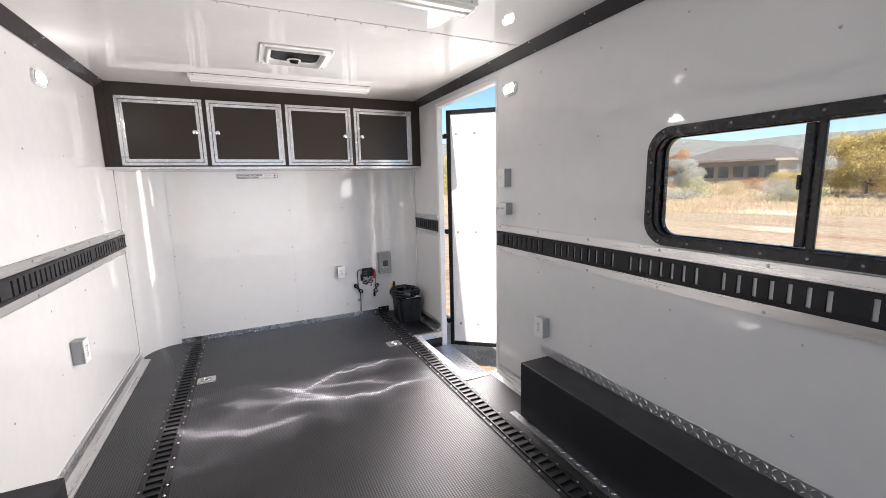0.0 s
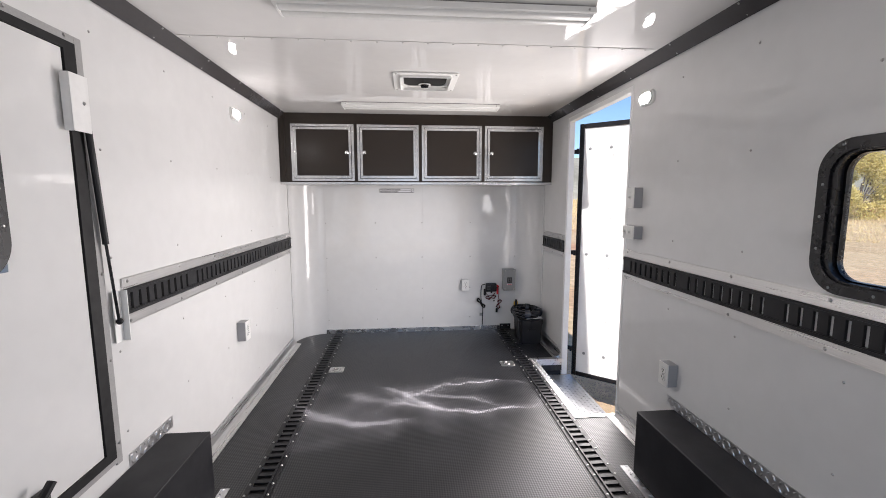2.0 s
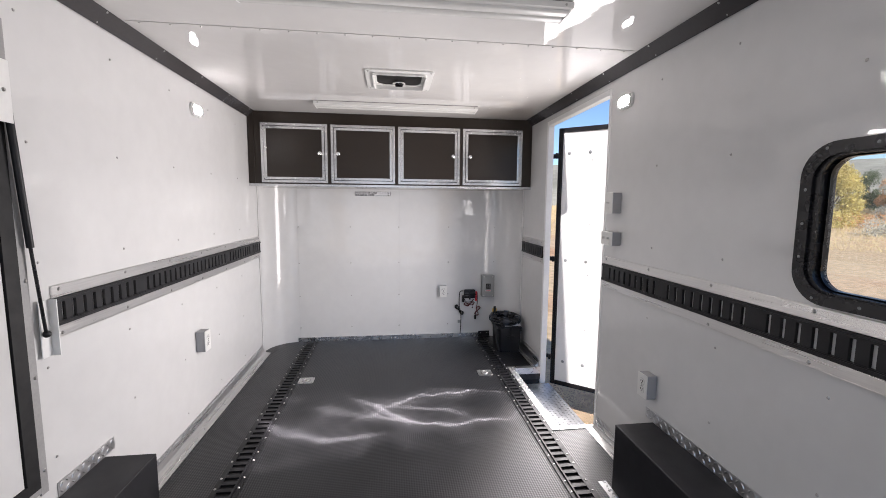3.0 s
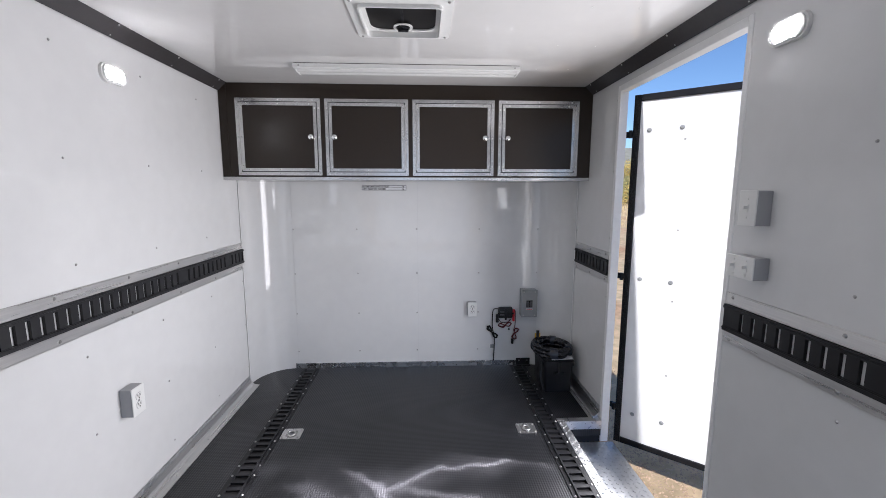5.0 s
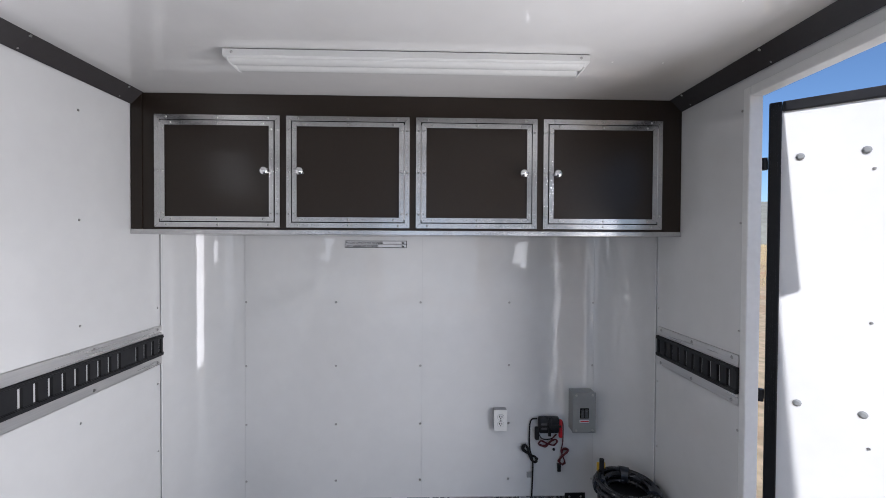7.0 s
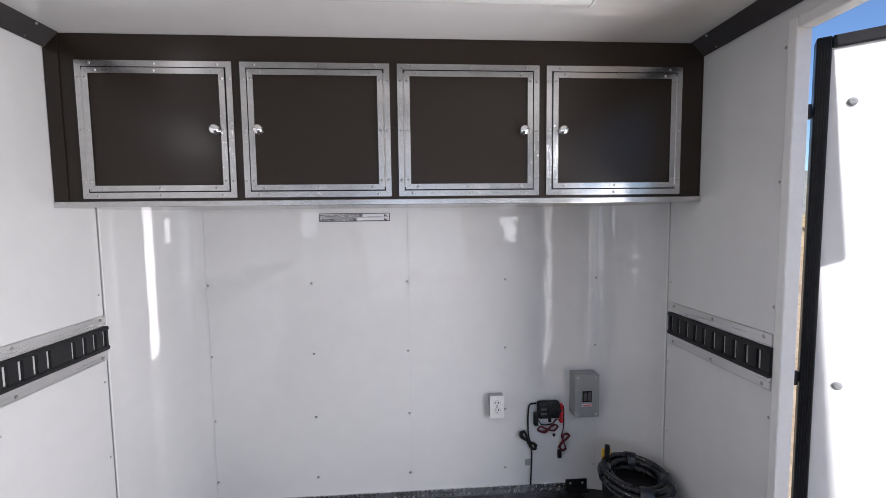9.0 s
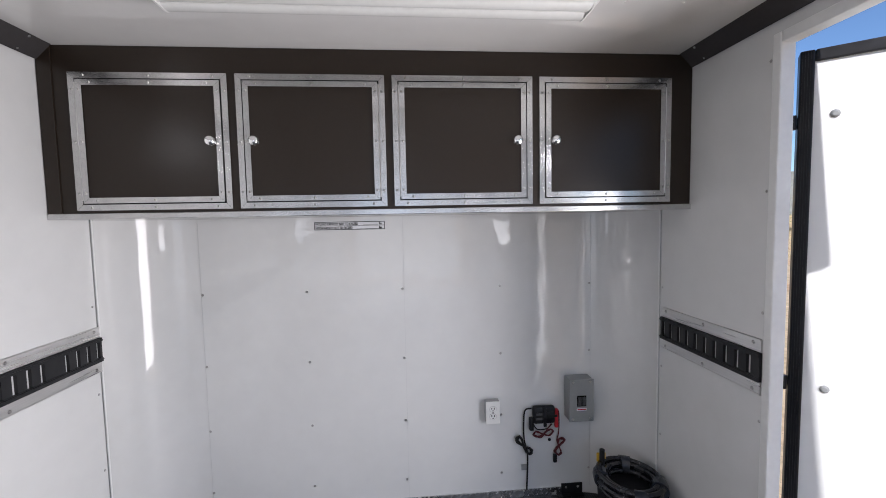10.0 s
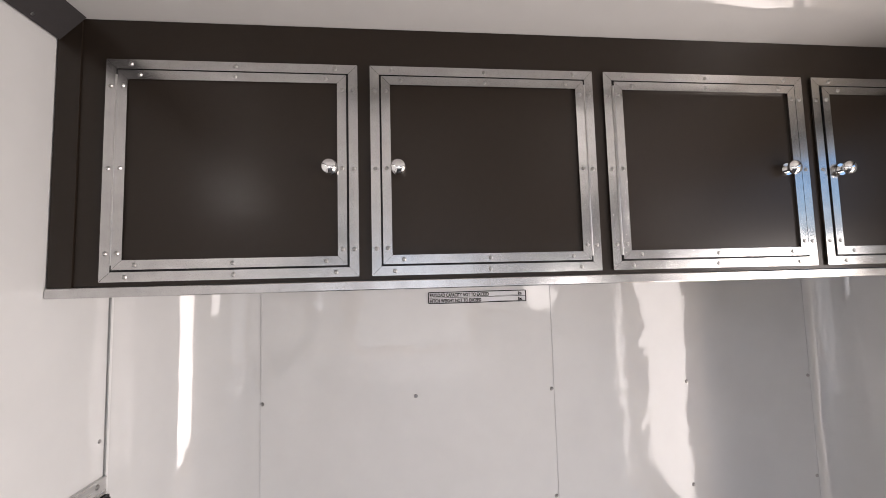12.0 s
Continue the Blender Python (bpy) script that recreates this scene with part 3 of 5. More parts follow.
# ---- tie-down tracks ----
def floor_track(xc):
    y0, y1, hw = REAR + 0.02, 4.672, 0.064
    ob = empty("floor_track", "black steel slotted tie-down track screwed to the floor", "tie-down track", "floor tracks", (xc, 0, 0))
    bm = bmesh.new()
    for s in (-1, 1):
        a, b = sorted((s * 0.040, s * hw))
        box(bm, a, b, y0, y1, 0.0005, 0.005)
        a, b = sorted((s * 0.034, s * 0.042))
        box(bm, a, b, y0, y1, 0.0005, 0.013)
    n = int((y1 - y0) / 0.0508)
    for i in range(n):
        y = y0 + i * 0.0508
        box(bm, -0.036, 0.036, y, y + 0.023, 0.004, 0.0115)
    part("rail", bm, BLACK, ob)
    part("bed", B(-0.034, 0.034, y0, y1, 0.0005, 0.002), RUBBER, ob, "dark bed under the slots")
    for s in (-1, 1):
        for i in range(int((y1 - 0.3) / 0.105)):
            sc = new("screw", BIG_SCREW)
            sc.parent = ob
            sc.location = (s * 0.053, 0.35 + i * 0.105 + (0.03 if i % 2 else 0), 0.005)
    return ob


floor_track(-0.822)
floor_track(0.852)


def wall_track(sgn, y0, y1, first=0.0, pitch=0.0508, blind=()):
    """A slotted rail from y0 to y1; its webs repeat from first on, and the blind slots are closed."""
    ob = empty("wall_track", "black slotted tie-down track between aluminium flanges on the wall", "tie-down track", "wall tracks", (sgn * W, 0, 0.971))
    bm = bmesh.new()

    def bx(d0, d1, a, b, z0, z1):
        p, q = sorted((-sgn * d0, -sgn * d1))
        box(bm, p, q, a, b, z0, z1)

    for s in (-1, 1):
        z0, z1 = sorted((s * 0.033, s * 0.0485))
        bx(0.0005, 0.014, y0, y1, z0, z1)
        z0, z1 = sorted((s * 0.0365, s * 0.0415))
        bx(0.0145, 0.0165, y0, y1, z0, z1)
    n0, n1 = math.ceil((y0 - first) / pitch) - 1, int((y1 - first) / pitch)
    for i in range(n0, n1 + 1):
        a = first + i * pitch
        b = a + (pitch + 0.0002 if i in blind or i == n1 else 0.033)
        if min(b, y1) - max(a, y0) > 0.002:
            bx(0.0005, 0.011, max(a, y0), min(b, y1), -0.034, 0.034)
    part("rail", bm, BLACK, ob)
    for s in (-1, 1):
        z0, z1 = sorted((s * 0.049, s * 0.093))
        p, q = sorted((-sgn * 0.0005, -sgn * 0.006))
        bm = B(p, q, y0, y1, z0, z1, bevel=0.0012, seg=1)
        for e in (0.052, 0.0885):
            # the raised lips along the flange
            c, d = sorted((s * e, s * (e + 0.0035)))
            p, q = sorted((-sgn * 0.0062, -sgn * 0.0078))
            box(bm, p, q, y0 + 0.001, y1 - 0.001, c, d)
        fl = part("flange", bm, ALU_X, ob, "brushed aluminium flange")
        m = int((y1 - y0) / 0.4) + 1
        screws(fl, [(-sgn * 0.006, y0 + 0.03 + (y1 - y0 - 0.06) * i / max(m, 1), s * 0.078) for i in range(m + 1)], "-x" if sgn > 0 else "+x", BIG_SCREW)
    return ob


wall_track(-1, 2.195, 4.425, 3.2525, 0.0505, (18, 8, -12))
wall_track(1, REAR + 0.05, D0 - 0.028, 1.150, 0.0495, (-18, -10, -2, 6, 14, 24, 34))
wall_track(1, D1 + 0.03, 4.40, D1 + 0.03)


# ---- wheel boxes ----
def wheel_box(sgn):
    ob = empty("wheel_box", "black wheel box with tread plate edging on the floor", "wheel box", "wheel boxes", (sgn * W, 2.385, 0))
    L, H, D = 2.6, 0.325, 0.195
    p, q = sorted((-sgn * 0.0006, -sgn * D))
    part("body", B(p, q, -L, 0, 0.0006, H, bevel=0.004), BOX_BLACK, ob)
    p, q = sorted((-sgn * 0.0006, -sgn * 0.004))
    y0 = -0.235 if sgn < 0 else -L
    bm = B(p, q, y0, 0.055, H + 0.0005, H + 0.052)
    tread_plate(bm, lambda u, v, d: (-sgn * (0.004 + d), u, v), y0, 0.055, H, H + 0.052)
    part("wall_flange", bm, PLATE, ob, "aluminium tread plate flange")
    p, q = sorted((-sgn * (D + 0.001), -sgn * (D + 0.042)))
    bm = B(p, q, -L, 0.05, 0.0006, 0.004)
    tread_plate(bm, lambda u, v, d: (-sgn * (D + 0.001 + v), u, 0.004 + d), -L, 0.05, 0, 0.041)
    fl = part("floor_flange", bm, PLATE, ob, "aluminium tread plate flange")
    screws(fl, [(-sgn * (D + 0.022), -0.02 - 0.35 * i, 0.004) for i in range(7)], "+z", BIG_SCREW)
    return ob


wheel_box(-1)
wheel_box(1)


# ---- overhead cabinet ----
def cabinet():
    Y = 4.235
    ob = empty("overhead_cabinet", "dark brown overhead cabinet with four aluminium-framed doors", "cabinet", at=(0, Y, 1.495))
    part("body", B(-W + 0.002, W - 0.002, 0.003, FRONT - Y - 0.012, 0.022, CEIL - 1.495 - 0.001), BROWN, ob)
    part("side_stile", B(-W + 0.003, -W + 0.05, -0.001, 0.0028, 0.022, 0.597), BROWN, ob)
    part("bottom_trim", B(-W + 0.001, W - 0.001, -0.004, FRONT - Y - 0.014, 0.0, 0.021, bevel=0.002), ALU, ob, "aluminium edge trim")
    w, gap, z0, z1 = 0.531, 0.0277, 1.526 - 1.495, 2.007 - 1.495
    for i in range(4):
        x0 = -1.097 + i * (w + gap)
        x1 = x0 + w
        hinge_left = i % 2 == 0
        # fixed outer frame
        fw = 0.0208
        mitred(x0, x1, z0, z1, fw, 0.0, -0.004, "surround_strip", ob, ALU, "brushed aluminium frame strip")
        screws(ob, [(x, -0.004, z) for x in (x0 + fw * 0.5, x1 - fw * 0.5) for z in (z0 + 0.06, (z0 + z1) / 2, z1 - 0.06)], "-y")
        screws(ob, [(x, -0.004, z) for x in (x0 + 0.05, (x0 + x1) / 2, x1 - 0.05) for z in (z0 + fw * 0.5, z1 - fw * 0.5)], "-y")
        a0, a1, b0, b1 = x0 + fw + 0.0045, x1 - fw - 0.0045, z0 + fw + 0.0045, z1 - fw - 0.0045
        dw = 0.0200
        leaf = part("door", B(a0 + 0.004, a1 - 0.004, -0.0005, 0.002, b0 + 0.004, b1 - 0.004), BROWN, ob, "closed dark brown cabinet door")
        mitred(a0, a1, b0, b1, dw, -0.0015, -0.007, "frame_strip", leaf, ALU, "brushed aluminium frame strip")
        scr = [(x, -0.007, z) for x in (a0 + dw * 0.5, a1 - dw * 0.5) for z in (b0 + 0.035, (b0 + b1) / 2, b1 - 0.035)]
        scr += [(x, -0.007, z) for x in (a0 + 0.045, (a0 + a1) / 2, a1 - 0.045) for z in (b0 + dw * 0.5, b1 - dw * 0.5)]
        screws(leaf, scr, "-y")
        # shadow joint round the leaf
        mitred(a0 - 0.0045, a1 + 0.0045, b0 - 0.0045, b1 + 0.0045, 0.005, 0.0002, -0.0008, "joint", leaf, RUBBER, "dark joint round the door")
        hx = a0 - 0.0022 if hinge_left else a1 + 0.0022
        bm = cyl(bmesh.new(), (hx, -0.0045, b0 + 0.01), 0.0030, b1 - b0 - 0.02, "z", 10)
        part("piano_hinge", bm, STEEL, leaf, "aluminium piano hinge", smooth=True)
        kx = a1 - dw - 0.016 if hinge_left else a0 + dw + 0.016
        kz = 1.767 - 1.495
        bm = bmesh.new()
        cyl(bm, (kx, -0.0005, kz), 0.015, -0.004, "y", 20)
        cyl(bm, (kx, -0.004, kz), 0.008, -0.014, "y", 16)
        ball(bm, (kx, -0.024, kz), 0.0175, (1, 0.62, 1), 20, 12)
        part("knob", bm, CHROME, leaf, "round chrome knob", smooth=True)
    return ob


def mitred(x0, x1, z0, z1, w, y0, y1, name, parent, material, label):
    """A flat frame of four mitred strips, facing -y, each a part of its own."""
    g = 0.0004
    o = [(x0, z0), (x1, z0), (x1, z1), (x0, z1)]
    n = [(x0 + w, z0 + w), (x1 - w, z0 + w), (x1 - w, z1 - w), (x0 + w, z1 - w)]
    for k in range(4):
        j = (k + 1) % 4
        d = (g, 0) if k in (0, 2) else (0, g)
        s = 1 if k in (0, 1) else -1
        pts = [(o[k][0] + s * d[0], o[k][1] + s * d[1]), (o[j][0] - s * d[0], o[j][1] - s * d[1]), (n[j][0] - s * d[0], n[j][1] - s * d[1]), (n[k][0] + s * d[0], n[k][1] + s * d[1])]
        part(name, prism(bmesh.new(), pts, y0, y1, lambda u, v, dd: (u, dd, v)), material, parent, label)


cabinet()


# ---- windows ----
def window_1():
    yc, zc, w, h = 1.203, 1.305, 1.136, 0.468
    place = lambda u, v, d: (W - d, yc + u, zc + v)
    bm = bmesh.new()
    ring(bm, rounded(w, h, 0.10, 10), rounded(w - 0.07, h - 0.07, 0.075, 10), 0.0005, 0.016, place)
    ring(bm, rounded(w - 0.066, h - 0.066, 0.077, 10), rounded(w - 0.108, h - 0.082, 0.06, 10), -0.015, 0.008, place)
    ring(bm, rounded(w - 0.10, h - 0.076, 0.065, 10), rounded(w - 0.125, h - 0.09, 0.055, 10), -0.034, -0.012, place)
    fr = structure("window_1", bm, BLACK_GLOSS, "black-framed horizontal slider window with rounded corners", smooth=True)
    part("stile", B(W + 0.014, W + 0.028, yc + 0.000, yc + 0.022, zc - h / 2 + 0.035, zc + h / 2 - 0.035, bevel=0.003), BLACK_GLOSS, fr)
    part("sliding_stile", B(W + 0.004, W + 0.024, yc + 0.023, yc + 0.048, zc - h / 2 + 0.047, zc + h / 2 - 0.047, bevel=0.003), BLACK_GLOSS, fr)
    part("latch", B(W - 0.004, W + 0.006, yc + 0.044, yc + 0.054, zc - 0.01, zc + 0.035, bevel=0.003), BLACK_GLOSS, fr)
    for d0, y0, y1 in ((0.028, yc - w / 2 + 0.05, yc + 0.004), (0.012, yc + 0.04, yc + w / 2 - 0.05)):
        g = part("pane", B(W + d0, W + d0 + 0.003, y0, y1, zc - h / 2 + 0.04, zc + h / 2 - 0.04), GLASS, fr)
        g.visible_shadow = False
    screws(fr, [(W - 0.016, yc - 0.5 + 0.125 * i, zc + s * (h / 2 - 0.018)) for i in range(9) for s in (-1, 1)], "-x", DARK_SCREW)
    screws(fr, [(W - 0.016, yc + s * (w / 2 - 0.018), zc + 0.1 * i) for i in (-1, 0, 1) for s in (-1, 1)], "-x", DARK_SCREW)


window_1()


def hatch_door():
    """Closed escape door in the left wall, with a window and a gas strut."""
    y0, y1, z0, z1 = HATCH
    ob = structure("door_1", holed(bmesh.new(), "x", -W - 0.05, -W + 0.002, y0 + 0.022, y1 - 0.064, z0 + 0.036, z1 - 0.03, [HWIN]), WHITE,
                   "closed white escape door with a window and black gasket")
    bm = bmesh.new()
    holed(bm, "x", -W - 0.05, -W + 0.008, y0 + 0.002, y1 - 0.012, z0 + 0.001, z1 - 0.002, [(y0 + 0.021, y1 - 0.060, z0 + 0.035, z1 - 0.028)])
    part("gasket", bm, RUBBER, ob, "black rubber gasket")
    bm = bmesh.new()
    box(bm, -W + 0.0005, -W + 0.006, y1 - 0.011, y1 + 0.018, z0 - 0.03, z1 + 0.022)
    box(bm, -W + 0.0005, -W + 0.006, y0 - 0.02, y1 - 0.0115, z1 - 0.001, z1 + 0.022)
    box(bm, -W + 0.0005, -W + 0.006, y0 - 0.02, y1 - 0.0115, z0 - 0.02, z0 - 0.0005)
    tr = part("door_trim", bm, GREY_TRIM, ob, "grey aluminium trim round the door")
    screws(tr, [(-W + 0.006, y1 + 0.008, z0 + 0.05 + 0.32 * i) for i in range(5)], "+x", BIG_SCREW)
    screws(tr, [(-W + 0.006, y1 - 0.05 - 0.2 * i, z1 + 0.014) for i in range(6)], "+x", BIG_SCREW)
    screws(ob, [(-W + 0.002, y, z) for y in (1.18, 1.64) for z in (0.48, 0.63, 0.78, 0.92, 1.07)], "+x", BIG_SCREW)
    yc, zc, w, h = 1.409, 1.392, 0.725, 0.48
    place = lambda u, v, d: (-W + 0.002 + d, yc + u, zc + v)
    bm = bmesh.new()
    ring(bm, rounded(w, h, 0.10, 10), rounded(w - 0.07, h - 0.07, 0.075, 10), 0.0005, 0.016, place)
    ring(bm, rounded(w - 0.066, h - 0.066, 0.077, 10), rounded(w - 0.11, h - 0.085, 0.06, 10), -0.015, 0.008, place)
    ring(bm, rounded(w - 0.10, h - 0.075, 0.065, 10), rounded(w - 0.13, h - 0.095, 0.055, 10), -0.034, -0.012, place)
    fr = part("window_frame", bm, BLACK_GLOSS, ob, "black window frame with rounded corners", smooth=True)
    g = part("pane", B(-W - 0.031, -W - 0.028, yc - w / 2 + 0.05, yc + w / 2 - 0.05, zc - h / 2 + 0.04, zc + h / 2 - 0.04), GLASS, ob)
    g.visible_shadow = False
    screws(fr, [(-W + 0.018, yc + w / 2 - 0.018, zc + 0.1 * i) for i in (-1, 0, 1)], "+x")
    screws(fr, [(-W + 0.018, yc - 0.25 + 0.125 * i, zc + s * (h / 2 - 0.018)) for i in range(5) for s in (-1, 1)], "+x")
    bm = B(-W + 0.003, -W + 0.022, 1.62, 1.79, 0.468, 0.512, bevel=0.004)
    box(bm, -W + 0.018, -W + 0.045, 1.685, 1.715, 0.475, 0.505, bevel=0.004)
    tube(bm, smooth_line([(-W + 0.035, 1.69, 0.49), (-W + 0.046, 1.72, 0.505), (-W + 0.05, 1.765, 0.545)]), 0.013)
    part("latch_handle", bm, BLACK, ob, "black latch handle", smooth=True)


hatch_door()


def gas_strut():
    ob = empty("gas_strut", "black gas strut on white brackets beside the escape door", "gas strut", at=(-W, 2.1, 1.0))
    bm = B(0.034, 0.0375, -0.098, -0.022, 0.582, 0.764, bevel=0.0015)
    box(bm, 0.0085, 0.0338, -0.0975, -0.0945, 0.582, 0.764)
    part("upper_bracket", bm, WHITE_TRIM, ob, "white metal bracket")
    bm = B(0.0085, 0.012, 0.030, 0.075, -0.170, 0.024, bevel=0.002)
    box(bm, 0.0085, 0.035, 0.071, 0.075, -0.170, 0.024)
    part("lower_bracket", bm, WHITE_TRIM, ob, "white metal bracket")
    part("cylinder", tube(bmesh.new(), [(0.022, -0.022, 0.66), (0.022, 0.010, 0.205)], 0.0100, 14), BLACK, ob, smooth=True)
    part("rod", tube(bmesh.new(), [(0.022, 0.010, 0.21), (0.024, 0.035, -0.08)], 0.005, 10), BLACK_GLOSS, ob, smooth=True)
    for c in ((0.026, 0.035, -0.085), (0.022, -0.022, 0.665)):
        part("ball_joint", ball(bmesh.new(), c, 0.012), BLACK, ob, smooth=True)
    screws(ob, [(0.0375, -0.046, 0.676)], "+x", BIG_SCREW)


gas_strut()


def entry_door():
    """The entry door, swung out on its strap hinges, with a black frame."""
    wd, z0, z1, th = 0.93, -0.16, 1.971, 0.045
    bm = bmesh.new()
    nx, nz = 26, 56
    grid = []
    for i in range(nx + 1):
        col = []
        for k in range(nz + 1):
            u, z = 0.035 + (wd - 0.07) * i / nx, z0 + 0.035 + (z1 - z0 - 0.07) * k / nz
            dent = 0.0035 * noise.noise((u * 3.2, 1.7, z * 2.1)) + 0.0012 * noise.noise((u * 8, 5.1, z * 6))
            col.append(bm.verts.new((u, 0.004 + dent, z)))
        grid.append(col)
    for i in range(nx):
        for k in range(nz):
            bm.faces.new((grid[i][k], grid[i + 1][k], grid[i + 1][k + 1], grid[i][k + 1]))
    box(bm, 0.03, wd - 0.03, 0.012, th, z0 + 0.03, z1 - 0.03)
    ob = structure("door_2", bm, DOOR_WHITE, "open white entry door with a black frame", smooth=True)
    ob.matrix_world = pose(1.3045, 3.893, 0, 0, 0, -39.5)
    f = 0.036
    for a, b, c, d in ((0.0, f, z0, z1), (wd - f, wd, z0, z1), (f + 0.001, wd - f - 0.001, z1 - f, z1), (f + 0.001, wd - f - 0.001, z0, z0 + f)):
        bm = B(a, b, -0.006, th + 0.004, c, d, bevel=0.004)
        if d - c > 1:
            for j in range(4):
                box(bm, a + 0.006 + j * 0.0065, a + 0.009 + j * 0.0065, -0.0085, -0.0055, c + 0.004, d - 0.004)
        part("frame_bar", bm, BLACK, ob, "black ribbed frame bar")
    for u, z in ((0.087, 1.77), (0.25, 1.772), (0.09, 0.908), (0.253, 0.908), (0.10, 0.05), (0.263, 0.05), (0.66, 1.77), (0.66, 0.908), (0.66, 0.05)):
        b = new("bolt", BOLT)
        b.parent = ob
        b.matrix_local = Matrix.Translation((u, 0.001, z)) @ FACING["-y"]
    screws(ob, [(u, 0.002, z) for u in (0.268, 0.675) for z in (1.71, 1.21, 0.80, 0.35)], "-y")
    for z in (1.755, 0.913, 0.07):
        bm = B(-0.075, -0.0005, 0.012, 0.024, z - 0.018, z + 0.018, bevel=0.003)
        cyl(bm, (-0.012, 0.0, z - 0.022), 0.01, 0.044, "z", 12)
        part("hinge_strap", bm, BLACK, ob, "black strap hinge")
    return ob


entry_door()


# ---- ceiling fixtures ----
def light_fixture(yc, xc, label):
    ob = empty("ceiling_light", label, "ceiling light", "strip lights", (xc, yc, CEIL))
    bm = bmesh.new()
    L = 0.61
    pts = [(-0.062, -0.0035), (0.062, -0.0035), (0.062, -0.024), (0.054, -0.027), (-0.054, -0.027), (-0.062, -0.024)]
    prism(bm, pts, -L, L, lambda u, v, d: (d, u, v))
    part("housing", bm, PLASTIC, ob, "white enamelled steel housing")
    # black strip put in for the shadow line between housing and ceiling
    part("gap_shade", B(-L + 0.004, L - 0.004, -0.058, 0.058, -0.0033, -0.0004), BLACK, ob, "black strip drawn as the shadow gap above the housing")
    for s in (-1, 1):
        bm = bmesh.new()
        n = 12
        pts = [(s * 0.0265 + 0.025 * math.cos(math.pi + math.pi * k / n), -0.0275 + 0.011 * math.sin(math.pi + math.pi * k / n)) for k in range(n + 1)]
        prism(bm, pts, -L + 0.016, L - 0.016, lambda u, v, d: (d, u, v))
        part("lens", bm, LENS, ob, "unlit ribbed white lens", smooth=True)
        bm = bmesh.new()
        pts = [(-0.054, -0.0275), (0.054, -0.0275), (0.048, -0.036), (0.034, -0.040), (-0.034, -0.040), (-0.048, -0.036)]
        prism(bm, pts, s * (L - 0.0155), s * (L - 0.010), lambda u, v, d: (d, u, v))
        part("end_cap", bm, PLASTIC, ob, "white end cap")
    screws(ob, [(s * 0.58, -0.062, -0.014) for s in (-1, 1)], "-y")
    return ob


light_fixture(3.876, 0.01, "unlit white strip light on the ceiling near the cabinet")
light_fixture(2.245, 0.02, "unlit white strip light on the ceiling near the seam")


def roof_vent():
    ob = empty("roof_vent", "white square roof vent with a dark smoked lid and crank knob", "roof vent", at=(0.01, 3.235, CEIL))
    place = lambda u, v, d: (u, v, -d)
    bm = ring(bmesh.new(), rounded(0.39, 0.37, 0.02, 4), rounded(0.312, 0.292, 0.02, 4), 0.0005, 0.009, place)
    ring(bm, rounded(0.313, 0.293, 0.02, 4), rounded(0.302, 0.282, 0.02, 4), -0.02, 0.022, place)
    part("flange", bm, PLASTIC, ob, "white plastic flange", smooth=True)
    part("lid", prism(bmesh.new(), rounded(0.30, 0.28, 0.02, 4), -0.012, -0.008, place), SMOKED, ob, "dark smoked lid behind the screen")
    bm = ring(bmesh.new(), rounded(0.30, 0.28, 0.02, 6), rounded(0.268, 0.248, 0.05, 6), -0.006, -0.001, place)
    part("screen_frame", bm, PLASTIC, ob, "white rounded screen frame", smooth=True)
    part("screen_bar", B(-0.005, 0.005, -0.12, 0.12, 0.0045, 0.0075), BLACK, ob, "dark bar behind the screen")
    bm = ring(bmesh.new(), rounded(0.080, 0.080, 0.0398, 6), rounded(0.060, 0.060, 0.0298, 6), -0.0005, 0.004, lambda u, v, d: (u, v + 0.085, -d))
    part("knob_ring", bm, PLASTIC, ob, "white ring round the knob", smooth=True)
    bm = cyl(bmesh.new(), (0, 0.085, 0.006), 0.026, -0.015, "z", 20)
    box(bm, -0.022, 0.022, 0.079, 0.091, -0.019, -0.008, bevel=0.003)
    part("crank_knob", bm, BLACK_GLOSS, ob, "black crank knob", smooth=True)
    screws(ob, [(sx * 0.178, sy * 0.168, -0.009) for sx in (-1, 1) for sy in (-1, 1)], "-z", BIG_SCREW)
    return ob


roof_vent()


def puck_light(sgn, y, z):
    ob = empty("wall_lamp", "lit white oval lamp on the wall panel", "wall lamp", "wall lamps", (sgn * W, y, z))
    place = lambda u, v, d: (-sgn * d, u, v)
    bm = prism(bmesh.new(), rounded(0.138, 0.075, 0.032, 6), 0.0005, 0.012, place)
    part("base", bm, PLASTIC, ob, "white plastic base")
    bm = bmesh.new()
    o = rounded(0.096, 0.044, 0.020, 6)
    prism(bm, o, 0.0125, 0.019, place)
    prism(bm, [(u * 0.9, v * 0.85) for u, v in o], 0.0195, 0.024, place)
    part("lens", bm, LED, ob, "glowing white lens")
    bm = ring(bmesh.new(), rounded(0.124, 0.064, 0.028, 6), rounded(0.099, 0.047, 0.0215, 6), 0.0125, 0.018, place)
    part("rim", bm, LENS, ob, "pale lens rim", smooth=True)
    return ob


puck_light(-1, 3.34, 1.90)
puck_light(1, 2.765, 1.905)


